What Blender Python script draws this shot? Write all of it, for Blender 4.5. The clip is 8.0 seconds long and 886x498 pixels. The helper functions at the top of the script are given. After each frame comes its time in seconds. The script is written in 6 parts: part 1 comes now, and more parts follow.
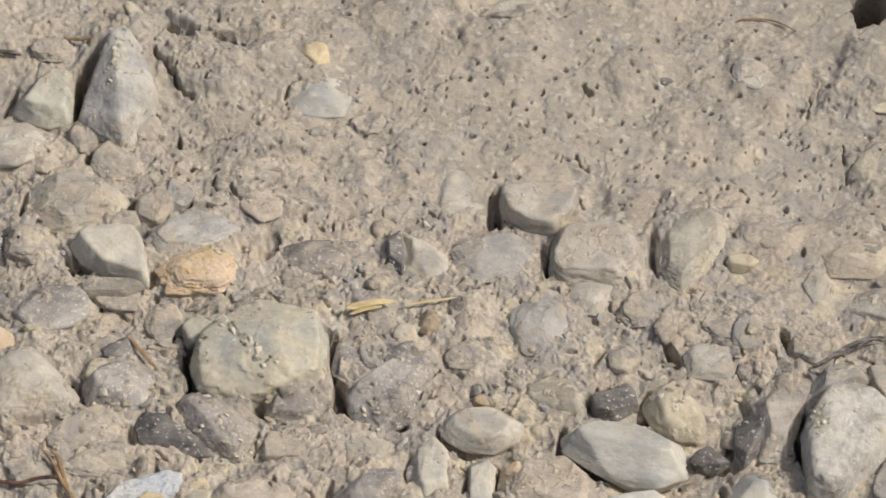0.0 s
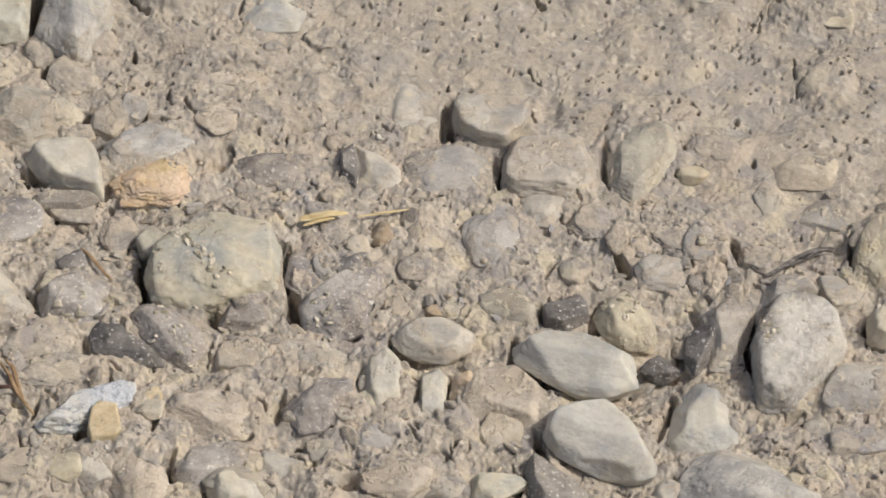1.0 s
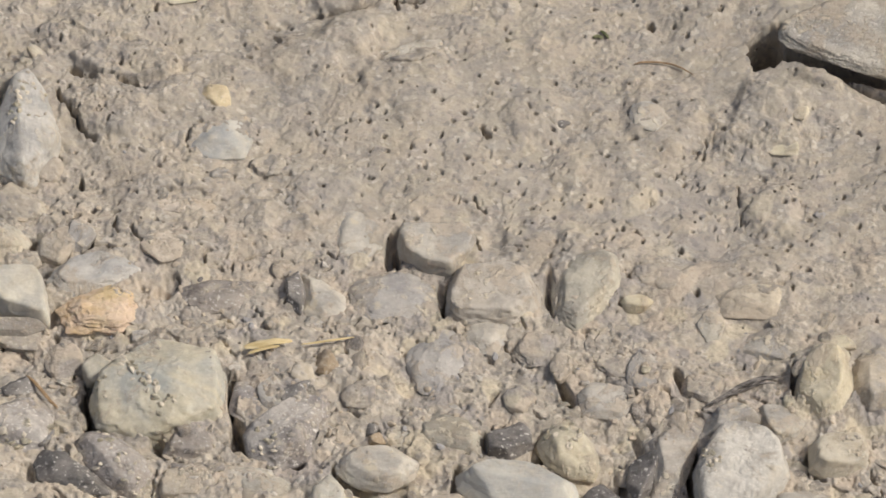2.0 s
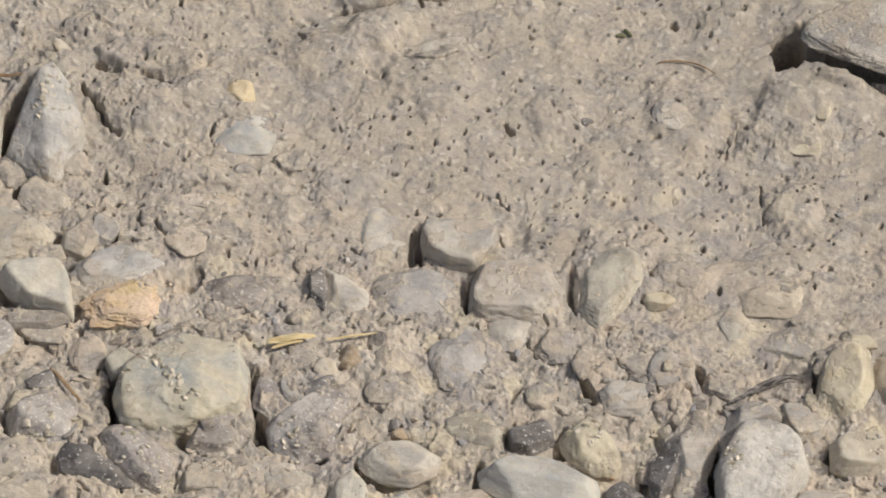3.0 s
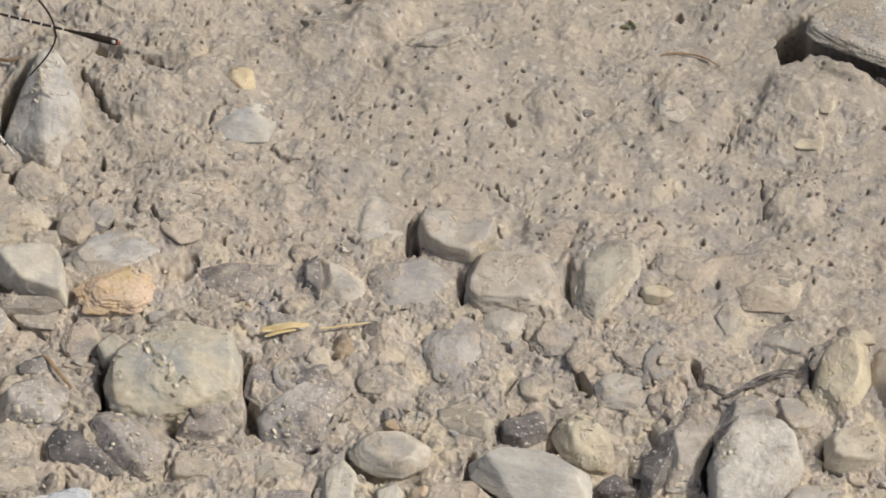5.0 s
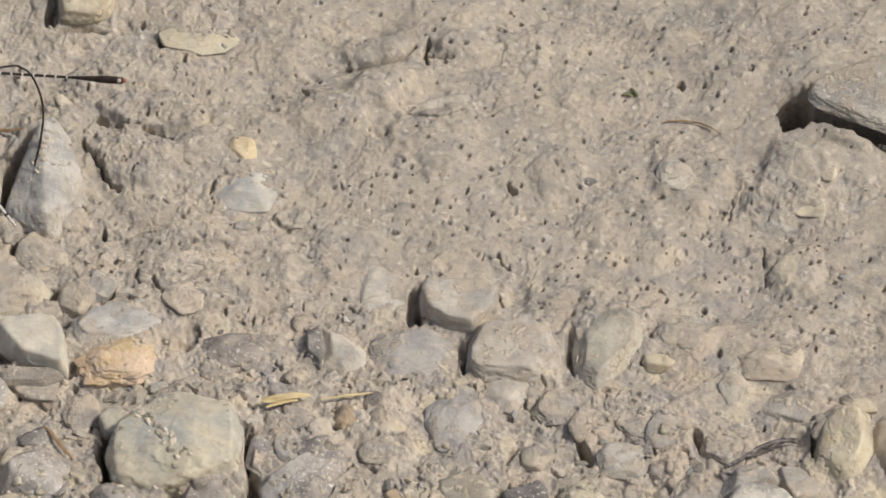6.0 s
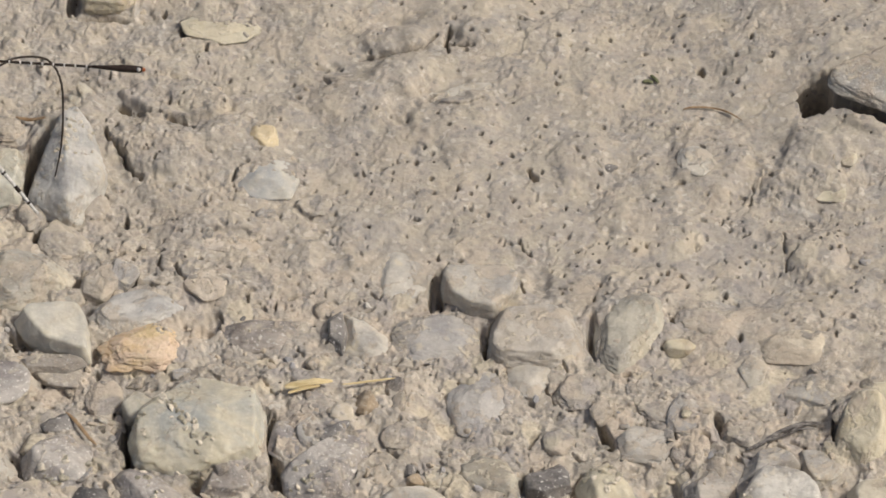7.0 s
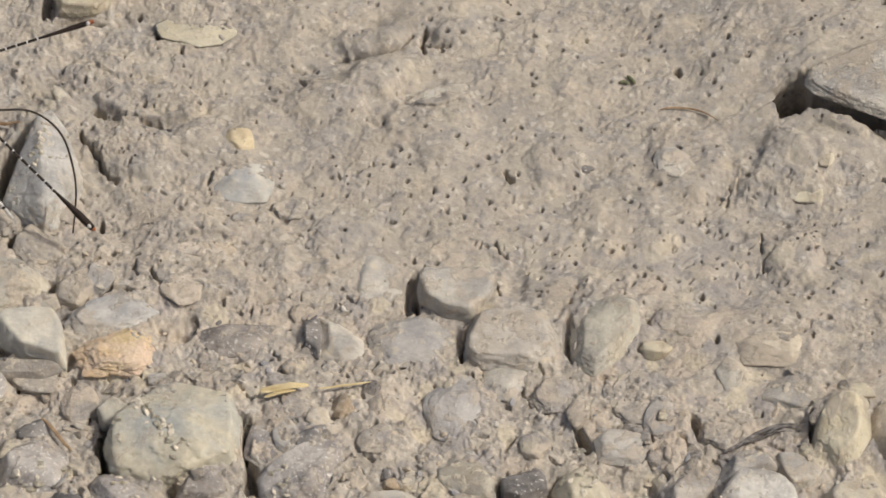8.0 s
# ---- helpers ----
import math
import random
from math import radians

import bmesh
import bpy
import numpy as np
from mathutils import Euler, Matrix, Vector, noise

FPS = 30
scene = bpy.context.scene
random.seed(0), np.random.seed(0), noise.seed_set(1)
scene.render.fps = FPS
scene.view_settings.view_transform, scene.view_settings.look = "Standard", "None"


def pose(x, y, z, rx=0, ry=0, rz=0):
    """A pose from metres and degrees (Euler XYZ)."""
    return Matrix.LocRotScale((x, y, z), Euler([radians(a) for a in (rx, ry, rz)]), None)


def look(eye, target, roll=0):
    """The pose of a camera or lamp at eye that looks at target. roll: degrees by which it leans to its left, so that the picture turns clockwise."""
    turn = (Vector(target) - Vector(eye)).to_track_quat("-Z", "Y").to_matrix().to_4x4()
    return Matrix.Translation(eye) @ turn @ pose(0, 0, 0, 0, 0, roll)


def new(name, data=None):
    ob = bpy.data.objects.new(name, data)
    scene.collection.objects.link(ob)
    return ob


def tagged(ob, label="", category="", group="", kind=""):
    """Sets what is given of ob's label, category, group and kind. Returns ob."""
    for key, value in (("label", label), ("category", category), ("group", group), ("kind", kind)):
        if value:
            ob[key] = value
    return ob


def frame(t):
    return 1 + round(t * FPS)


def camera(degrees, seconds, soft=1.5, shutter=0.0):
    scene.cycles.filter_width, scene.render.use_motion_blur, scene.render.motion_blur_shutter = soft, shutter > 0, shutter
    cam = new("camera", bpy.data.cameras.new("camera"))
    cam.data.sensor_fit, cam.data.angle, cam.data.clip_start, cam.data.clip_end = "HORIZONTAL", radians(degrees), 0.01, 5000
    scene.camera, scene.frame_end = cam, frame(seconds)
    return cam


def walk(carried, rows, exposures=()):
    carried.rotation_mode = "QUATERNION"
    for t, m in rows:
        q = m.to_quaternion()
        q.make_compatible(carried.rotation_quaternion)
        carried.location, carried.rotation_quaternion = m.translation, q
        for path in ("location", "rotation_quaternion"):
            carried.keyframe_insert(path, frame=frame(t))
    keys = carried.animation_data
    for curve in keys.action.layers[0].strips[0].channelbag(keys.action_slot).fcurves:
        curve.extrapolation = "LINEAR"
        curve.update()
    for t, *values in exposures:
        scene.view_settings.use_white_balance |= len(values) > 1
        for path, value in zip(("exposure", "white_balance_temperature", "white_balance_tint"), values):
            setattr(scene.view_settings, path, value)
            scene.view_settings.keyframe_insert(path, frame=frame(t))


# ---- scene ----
cam = camera(5.0, 8.0, soft=1.75)

# the hand-held way of the camera, a quarter of a metre over the ground
walk(cam, [
    (0.0, pose(-0.003135, -0.152232, 0.182503, 39.6599, -0.3575, -0.1739)),
    (0.1, pose(-0.002872, -0.152545, 0.182383, 39.7439, -0.3204, -0.2249)),
    (0.2, pose(-0.002617, -0.152807, 0.182268, 39.7817, -0.3645, -0.2150)),
    (0.3, pose(-0.002379, -0.153075, 0.182174, 39.6895, -0.3549, -0.2280)),
    (0.5, pose(-0.001928, -0.153636, 0.182147, 39.9417, -0.3891, -0.2610)),
    (0.6, pose(-0.001903, -0.153967, 0.182171, 39.9159, -0.3300, -0.2179)),
    (0.7, pose(-0.001869, -0.154318, 0.182211, 39.8655, -0.2950, -0.1463)),
    (0.8, pose(-0.001839, -0.154602, 0.182253, 39.7675, -0.2781, -0.1572)),
    (0.9, pose(-0.001817, -0.154799, 0.182271, 39.6876, -0.3090, -0.1536)),
    (1.0, pose(-0.001807, -0.154935, 0.182307, 39.6966, -0.2657, -0.1981)),
    (1.1, pose(-0.001546, -0.154780, 0.182612, 39.7949, -0.1659, -0.1260)),
    (1.2, pose(-0.001182, -0.154482, 0.182790, 39.8542, -0.1233, -0.1007)),
    (1.3, pose(-0.000820, -0.154237, 0.182999, 39.9195, -0.1102, -0.0627)),
    (1.4, pose(-0.000433, -0.154058, 0.183206, 40.0014, -0.0560, -0.0097)),
    (1.5, pose(-0.000000, -0.153897, 0.183407, 40.0000, 0.0000, -0.0000)),
    (1.6, pose(0.000195, -0.153984, 0.183505, 40.0333, -0.0640, -0.0115)),
    (1.7, pose(0.000383, -0.154086, 0.183612, 40.0260, -0.1081, -0.0174)),
    (2.8, pose(-0.002647, -0.154425, 0.184715, 40.0564, -0.7746, -0.0446)),
    (2.9, pose(-0.001967, -0.154666, 0.184572, 40.0678, -0.7156, 0.1182)),
    (3.0, pose(-0.001274, -0.154857, 0.184444, 40.0506, -0.6668, 0.2019)),
    (3.1, pose(-0.000883, -0.154895, 0.184307, 40.0918, -0.7921, 0.2539)),
    (3.2, pose(-0.000507, -0.154891, 0.184180, 40.0813, -0.8789, 0.3411)),
    (3.3, pose(-0.000166, -0.154873, 0.184064, 40.0218, -0.8119, 0.5077)),
    (3.4, pose(0.000185, -0.154773, 0.183935, 39.9520, -0.7284, 0.7105)),
    (3.5, pose(0.000530, -0.154664, 0.183847, 40.0691, -0.6821, 0.9328)),
    (3.6, pose(0.000727, -0.154645, 0.183688, 40.0129, -0.5951, 1.1446)),
    (3.7, pose(0.000962, -0.154549, 0.183526, 39.9688, -0.4644, 1.3486)),
    (3.8, pose(0.001249, -0.154437, 0.183400, 39.9874, -0.4553, 1.4722)),
    (3.9, pose(0.001563, -0.154271, 0.183282, 39.9338, -0.4245, 1.5272)),
    (4.0, pose(0.001922, -0.154087, 0.183206, 40.0584, -0.4956, 1.5231)),
    (4.1, pose(0.002384, -0.154117, 0.183052, 40.1365, -0.5662, 1.5163)),
    (4.2, pose(0.002829, -0.154125, 0.182889, 40.0884, -0.5719, 1.5032)),
    (5.3, pose(0.003079, -0.154334, 0.182821, 40.2208, -0.1770, 1.3684)),
    (5.4, pose(0.003184, -0.154333, 0.182852, 40.2414, -0.1545, 1.4276)),
    (5.5, pose(0.003342, -0.154297, 0.182892, 40.2381, -0.1500, 1.4184)),
    (5.6, pose(0.003425, -0.154240, 0.182953, 40.2127, -0.1452, 1.3917)),
    (5.7, pose(0.003541, -0.154099, 0.183000, 40.2049, -0.1533, 1.3881)),
    (5.8, pose(0.003668, -0.153903, 0.183057, 40.2807, -0.0981, 1.3441)),
    (5.9, pose(0.003811, -0.153733, 0.183136, 40.3336, -0.0520, 1.3237)),
    (6.0, pose(0.003959, -0.153461, 0.183170, 40.3386, 0.0044, 1.3394)),
    (6.1, pose(0.004013, -0.153460, 0.183136, 40.3280, 0.0074, 1.3412)),
    (6.2, pose(0.004090, -0.153431, 0.183119, 40.3933, 0.0018, 1.3116)),
    (6.3, pose(0.004161, -0.153502, 0.183142, 40.4999, 0.0225, 1.2636)),
    (6.4, pose(0.004242, -0.153567, 0.183160, 40.4727, 0.0929, 1.2713)),
    (6.5, pose(0.004349, -0.153579, 0.183172, 40.3763, 0.1986, 1.2969)),
    (6.6, pose(0.004311, -0.153854, 0.183128, 40.5134, 0.1904, 1.3270)),
    (6.7, pose(0.004302, -0.154110, 0.183046, 40.5736, 0.1995, 1.3211)),
    (6.8, pose(0.004322, -0.154340, 0.182952, 40.5223, 0.2302, 1.3022)),
    (6.9, pose(0.004368, -0.154601, 0.182896, 40.5574, 0.2576, 1.3133)),
    (7.0, pose(0.004435, -0.154874, 0.182866, 40.5666, 0.3242, 1.3144)),
    (7.1, pose(0.004594, -0.155040, 0.182837, 40.4935, 0.3563, 1.3640)),
    (7.2, pose(0.004779, -0.155145, 0.182794, 40.4338, 0.4128, 1.3596)),
    (7.3, pose(0.005009, -0.155231, 0.182746, 40.4341, 0.4600, 1.3270)),
    (7.4, pose(0.005287, -0.155258, 0.182696, 40.3697, 0.4539, 1.3428)),
    (7.5, pose(0.005589, -0.155250, 0.182656, 40.3667, 0.5045, 1.3022)),
    (7.6, pose(0.005559, -0.155035, 0.182679, 40.2945, 0.4557, 1.2990)),
    (7.7, pose(0.005548, -0.154776, 0.182716, 40.2990, 0.5215, 1.2913)),
    (7.8, pose(0.005575, -0.154512, 0.182782, 40.3216, 0.5875, 1.2795)),
    (7.9, pose(0.005638, -0.154197, 0.182865, 40.3162, 0.6073, 1.2695)),
    (8.0, pose(0.005721, -0.153826, 0.182940, 40.3828, 0.6566, 1.1972)),
], [(0.0, 0.0, 6430, 10), (8.0, 0.0, 6430, 10)])

# ---- light: one high sun from the far right, clear sky ----
SUN_UP, SUN_ROUND = 52, 95          # degrees over the ground, and round from north to east
world = bpy.data.worlds.new("sky")
scene.world = world
world.use_nodes = True
sky = world.node_tree.nodes.new("ShaderNodeTexSky")
sky.sky_type, sky.sun_disc = "NISHITA", False
sky.dust_density, sky.ozone_density = 7.0, 0.2        # a hazy, pale summer sky
sky.sun_elevation, sky.sun_rotation = radians(SUN_UP), radians(SUN_ROUND)
world.node_tree.links.new(sky.outputs[0], world.node_tree.nodes["Background"].inputs[0])
world.node_tree.nodes["Background"].inputs[1].default_value = 0.087
sun = new("sun", bpy.data.lights.new("sun", "SUN"))
sun.data.energy, sun.data.angle, sun.data.color = 2.12, radians(0.53), (1.0, 0.978, 0.920)
sun_way = Vector((math.sin(radians(SUN_ROUND)) * math.cos(radians(SUN_UP)), math.cos(radians(SUN_ROUND)) * math.cos(radians(SUN_UP)), math.sin(radians(SUN_UP))))
sun.matrix_world = look(sun_way, (0, 0, 0))
scene.view_settings.exposure = 0.0

MM = 0.001


# ---- materials ----
class Nodes:
    """A material's nodes, written short."""

    def __init__(self, name, rough=0.9, local=False):
        self.mat = bpy.data.materials.new(name)
        self.mat.use_nodes = True
        self.tree = self.mat.node_tree
        self.shader = self.tree.nodes["Principled BSDF"]
        self.shader.inputs["Roughness"].default_value = rough
        self.shader.inputs["Specular IOR Level"].default_value = 0.25
        if local:
            place = self.make("ShaderNodeTexCoord").outputs["Object"]
        else:
            place = self.make("ShaderNodeNewGeometry").outputs["Position"]
        scale = self.make("ShaderNodeVectorMath")
        scale.operation = "SCALE"
        scale.inputs["Scale"].default_value = 1000.0
        self.link(place, scale.inputs[0])
        self.mm = scale.outputs[0]
        if local:                     # every stone its own cut through the pattern
            info = self.make("ShaderNodeObjectInfo")
            self.random = info.outputs["Random"]
            move = self.make("ShaderNodeVectorMath")
            move.operation = "MULTIPLY_ADD"
            self.link(self.random, move.inputs[0])
            move.inputs[1].default_value = (37.0, 23.0, 51.0)
            self.link(self.mm, move.inputs[2])
            self.mm = move.outputs[0]

    def make(self, kind):
        return self.tree.nodes.new(kind)

    def link(self, a, b):
        self.tree.links.new(a, b)

    def noise(self, per_mm, detail=4.0, rough=0.55, twist=0.0, stretch=None):
        n = self.make("ShaderNodeTexNoise")
        n.inputs["Scale"].default_value, n.inputs["Detail"].default_value = per_mm, detail
        n.inputs["Roughness"].default_value, n.inputs["Distortion"].default_value = rough, twist
        where = self.mm
        if stretch:
            m = self.make("ShaderNodeVectorMath")
            m.operation = "MULTIPLY"
            self.link(where, m.inputs[0])
            m.inputs[1].default_value = stretch
            where = m.outputs[0]
        self.link(where, n.inputs["Vector"])
        return n.outputs[0]

    def cells(self, per_mm, feature="F1", out="Distance"):
        n = self.make("ShaderNodeTexVoronoi")
        n.feature = feature
        n.inputs["Scale"].default_value = per_mm
        self.link(self.mm, n.inputs["Vector"])
        return n.outputs[out]

    def ramp(self, fac, low, high):
        n = self.make("ShaderNodeMapRange")
        n.interpolation_type = "SMOOTHSTEP"
        n.inputs["From Min"].default_value, n.inputs["From Max"].default_value = low, high
        self.link(fac, n.inputs["Value"])
        return n.outputs[0]

    def times(self, a, b):
        n = self.make("ShaderNodeMath")
        n.operation = "MULTIPLY"
        self.link(a, n.inputs[0])
        if isinstance(b, float):
            n.inputs[1].default_value = b
        else:
            self.link(b, n.inputs[1])
        return n.outputs[0]

    def mix(self, fac, a, b, way="MIX"):
        n = self.make("ShaderNodeMix")
        n.data_type, n.blend_type = "RGBA", way
        for value, socket in ((fac, n.inputs[0]), (a, n.inputs[6]), (b, n.inputs[7])):
            if isinstance(value, float):
                socket.default_value = value
            elif isinstance(value, tuple):
                socket.default_value = (*value, 1.0)
            else:
                self.link(value, socket)
        return n.outputs[2]

    def bump(self, heights):
        """Stack bumps: (height, depth in mm)."""
        last = None
        for height, depth in heights:
            b = self.make("ShaderNodeBump")
            b.inputs["Distance"].default_value = depth * MM
            self.link(height, b.inputs["Height"])
            if last:
                self.link(last, b.inputs["Normal"])
            last = b.outputs[0]
        self.link(last, self.shader.inputs["Normal"])

    def done(self, colour):
        self.link(colour, self.shader.inputs["Base Color"])
        return self.mat


DUST = (0.50, 0.42, 0.325)


def mud_material(name, local=False):
    """Dried beige clay with grey and buff patches, sand grains and pits painted dark."""
    n = Nodes(name, 0.95, local)
    patch, fine = n.noise(0.35, 5, 0.62, 0.8), n.noise(5.0, 7, 0.76)
    colour = n.mix(n.ramp(patch, 0.34, 0.64), (0.389, 0.350, 0.281), (0.487, 0.420, 0.320))
    grey = n.times(n.ramp(n.noise(1.1, 7, 0.70, 0.5, (0.65, 1.4, 1.0)), 0.44, 0.66), 0.8)
    colour = n.mix(grey, colour, (0.345, 0.325, 0.30))
    colour = n.mix(n.times(n.ramp(n.noise(1.5, 5, 0.6, 0.8), 0.54, 0.66), 0.5), colour, (0.545, 0.47, 0.360))
    colour = n.mix(n.times(n.ramp(n.noise(0.85, 3, 0.5, 0.6), 0.635, 0.70), 0.65), colour, (0.485, 0.465, 0.425))
    colour = n.mix(n.ramp(fine, 0.28, 0.74), n.mix(0.34, colour, (0.23, 0.21, 0.19)), n.mix(0.26, colour, (0.62, 0.55, 0.46)))
    colour = n.mix(n.times(n.ramp(n.noise(2.4, 7, 0.74, 0.5), 0.46, 0.64), 0.50), colour, (0.335, 0.312, 0.288))
    colour = n.mix(n.times(n.ramp(n.noise(1.9, 7, 0.72, 0.5), 0.50, 0.66), 0.50), colour, (0.540, 0.450, 0.352))
    grain = n.make("ShaderNodeSeparateColor")
    n.link(n.cells(9.0, out="Color"), grain.inputs[0])
    colour = n.mix(n.times(n.ramp(grain.outputs[0], 0.90, 0.94), 0.55), colour, (0.62, 0.565, 0.48))
    colour = n.mix(n.times(n.ramp(grain.outputs[1], 0.90, 0.94), 0.6), colour, (0.25, 0.232, 0.22))
    tint = n.make("ShaderNodeSeparateColor")                     # crumbs of different clays
    n.link(n.cells(1.7, "SMOOTH_F1", "Color"), tint.inputs[0])
    where = n.make("ShaderNodeSeparateXYZ")
    n.link(n.make("ShaderNodeNewGeometry").outputs["Position"], where.inputs[0])
    near = n.make("ShaderNodeMapRange")                          # the crumbly bed lies before the smooth skin
    n.link(where.outputs[1], near.inputs["Value"])
    near.inputs["From Min"].default_value, near.inputs["From Max"].default_value = 0.003, -0.001
    near.inputs["To Min"].default_value = 0.35
    crumbly = n.times(n.ramp(n.noise(0.5, 4, 0.6), 0.28, 0.48), near.outputs[0])
    for per_mm, share in ((2.3, 0.30), (5.6, 0.46)):
        piece = n.make("ShaderNodeSeparateColor")
        n.link(n.cells(per_mm, out="Color"), piece.inputs[0])
        colour = n.mix(n.times(n.times(n.ramp(piece.outputs[0], 0.62, 0.95), near.outputs[0]), share), colour, (0.64, 0.56, 0.455))
        colour = n.mix(n.times(n.times(n.ramp(piece.outputs[1], 0.62, 0.95), near.outputs[0]), 0.7 * share), colour, (0.250, 0.224, 0.20))
    colour = n.mix(n.times(n.times(n.ramp(tint.outputs[0], 0.50, 0.72), crumbly), 0.7), colour, (0.535, 0.448, 0.352))
    colour = n.mix(n.times(n.times(n.ramp(tint.outputs[1], 0.58, 0.80), crumbly), 0.7), colour, (0.345, 0.318, 0.298))
    colour = n.mix(n.times(n.times(n.ramp(tint.outputs[2], 0.66, 0.84), crumbly), 0.65), colour, (0.60, 0.525, 0.385))
    # fine darker mottling, gathered in drawn-out patches
    dark_mottle = n.times(n.ramp(n.noise(6.0, 5, 0.70, 0.4), 0.50, 0.64), n.ramp(n.noise(0.45, 5, 0.66, 0.6, (0.6, 1.3, 1.0)), 0.42, 0.60))
    colour = n.mix(n.times(dark_mottle, 0.55), colour, (0.185, 0.168, 0.152))
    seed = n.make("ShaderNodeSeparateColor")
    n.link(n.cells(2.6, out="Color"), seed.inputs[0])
    gap = n.make("ShaderNodeMath")                               # dark dots of uneven size: the shade of small pits, painted in
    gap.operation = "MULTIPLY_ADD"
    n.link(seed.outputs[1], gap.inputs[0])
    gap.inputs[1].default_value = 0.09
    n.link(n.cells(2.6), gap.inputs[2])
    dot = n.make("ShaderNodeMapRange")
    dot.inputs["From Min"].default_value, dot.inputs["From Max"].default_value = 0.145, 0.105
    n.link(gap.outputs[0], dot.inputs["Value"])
    pit_shade = n.times(dot.outputs[0], n.ramp(seed.outputs[0], 0.50, 0.58))
    # pit shade goes into the colour; the bump below sinks it slightly
    colour = n.mix(n.times(pit_shade, 0.85), colour, (0.080, 0.062, 0.047))
    colour = n.mix(1.0, colour, (0.952, 0.955, 0.952), "MULTIPLY")
    whole = n.make("ShaderNodeMath")
    whole.operation = "SUBTRACT"
    whole.inputs[0].default_value = 1.0
    n.link(pit_shade, whole.inputs[1])
    where_rough = n.make("ShaderNodeMapRange")
    n.link(n.ramp(n.noise(0.5, 4, 0.6, 0.8), 0.42, 0.66), where_rough.inputs["Value"])
    where_rough.inputs["To Min"].default_value = 0.12
    n.bump([(n.noise(2.6, 8, 0.66), 0.020), (n.times(n.noise(5.5, 6, 0.68), where_rough.outputs[0]), 0.055), (whole.outputs[0], 0.030), (n.noise(14.0, 4, 0.6), 0.016)])
    return n.done(colour)


def stone_material(name, low, high, dust=0.45, speck=(0.70, 0.665, 0.60), specks=0.22, rough=0.62, veins=0.0, relief=0.03, dark=None, clear=0.0, grain=1.0, streaks=1.4):
    """Worn rock: two tones in clouds, flecks, a thin coat of clay dust in patches. clear: how far light goes into it."""
    n = Nodes(name, rough, True)
    n.shader.inputs["Specular IOR Level"].default_value = 0.35
    low, high = (low[0] * 0.985, low[1], low[2] * 1.02), (high[0] * 1.01, high[1], high[2] * 0.95)        # cool and warm clouds
    colour = n.mix(n.ramp(n.noise(0.55, 4, 0.58, 0.5), 0.38, 0.60), tuple(0.88 * c for c in low), tuple(1.05 * c for c in high))
    if veins:
        band = n.noise(streaks, 6, 0.65, 1.0, (0.35, 1.0, 2.2) if streaks < 2 else (0.6, 1.0, 1.3))
        colour = n.mix(n.times(n.ramp(band, 0.50 if streaks < 2 else 0.54, 0.62), veins), colour, dark or (0.14, 0.13, 0.13))
    fine = n.noise(4.0, 7, 0.72)
    colour = n.mix(n.ramp(fine, 0.28, 0.72), n.mix(0.24 * grain, colour, (0.12, 0.105, 0.09)), n.mix(0.18 * grain, colour, (0.80, 0.77, 0.71)))
    # pinholes without depth: their shade is painted as dark dots
    pinhole_shade = n.ramp(n.noise(4.5, 2, 0.5, 0.5), 0.725, 0.76)
    colour = n.mix(n.times(pinhole_shade, 0.6 * grain), colour, (0.16, 0.135, 0.115))
    colour = n.mix(n.times(n.ramp(n.noise(11.0, 2, 0.5), 0.62, 0.66), specks), colour, speck)
    colour = n.mix(n.times(n.ramp(n.noise(0.8, 5, 0.6, 0.4), 0.50, 0.68), 0.40), colour, tuple(0.84 * c * k for c, k in zip(low, (1.06, 0.92, 0.70))))
    colour = n.mix(n.times(n.ramp(n.noise(1.5, 6, 0.68, 0.4), 0.60, 0.66), 0.6 * min(1.0, 1.6 * dust + 0.1)), colour, (0.60, 0.525, 0.37))
    coat = n.ramp(n.noise(1.2, 8, 0.74, 0.3), 0.68 - 0.40 * dust, 0.77 - 0.40 * dust)
    crumbs = n.times(n.ramp(n.noise(4.6, 3, 0.55), 0.53, 0.62), n.ramp(n.noise(0.8, 4, 0.6), 0.47, 0.60))
    colour = n.mix(n.times(coat, 0.70), colour, n.mix(n.ramp(fine, 0.3, 0.7), (0.45, 0.385, 0.305), DUST))
    colour = n.mix(n.times(crumbs, min(0.85, 1.7 * dust)), colour, (0.60, 0.53, 0.405))
    wet = n.make("ShaderNodeMapRange")
    n.link(coat, wet.inputs["Value"])
    wet.inputs["To Min"].default_value, wet.inputs["To Max"].default_value = rough, 0.95
    n.link(wet.outputs[0], n.shader.inputs["Roughness"])
    if clear:
        n.shader.inputs["Subsurface Weight"].default_value = clear
        n.shader.inputs["Subsurface Radius"].default_value = (1.0, 0.85, 0.62)
        n.shader.inputs["Subsurface Scale"].default_value = 0.35 * MM
    n.bump([(n.noise(1.6, 6, 0.62), relief * 1.3 * grain), (coat, 0.012), (crumbs, 0.032 * grain * min(1.0, 2.2 * dust)), (n.noise(7.0, 6, 0.68), relief * 1.0 * grain)])
    return n.done(colour)


def plain_material(name, low, high, rough, per_mm=3.0, stretch=None, relief=0.02):
    n = Nodes(name, rough, True)
    n.bump([(n.noise(per_mm * 2, 5, 0.6, 0, stretch), relief)])
    return n.done(n.mix(n.ramp(n.noise(per_mm, 5, 0.6, 0.4, stretch), 0.3, 0.7), low, high))


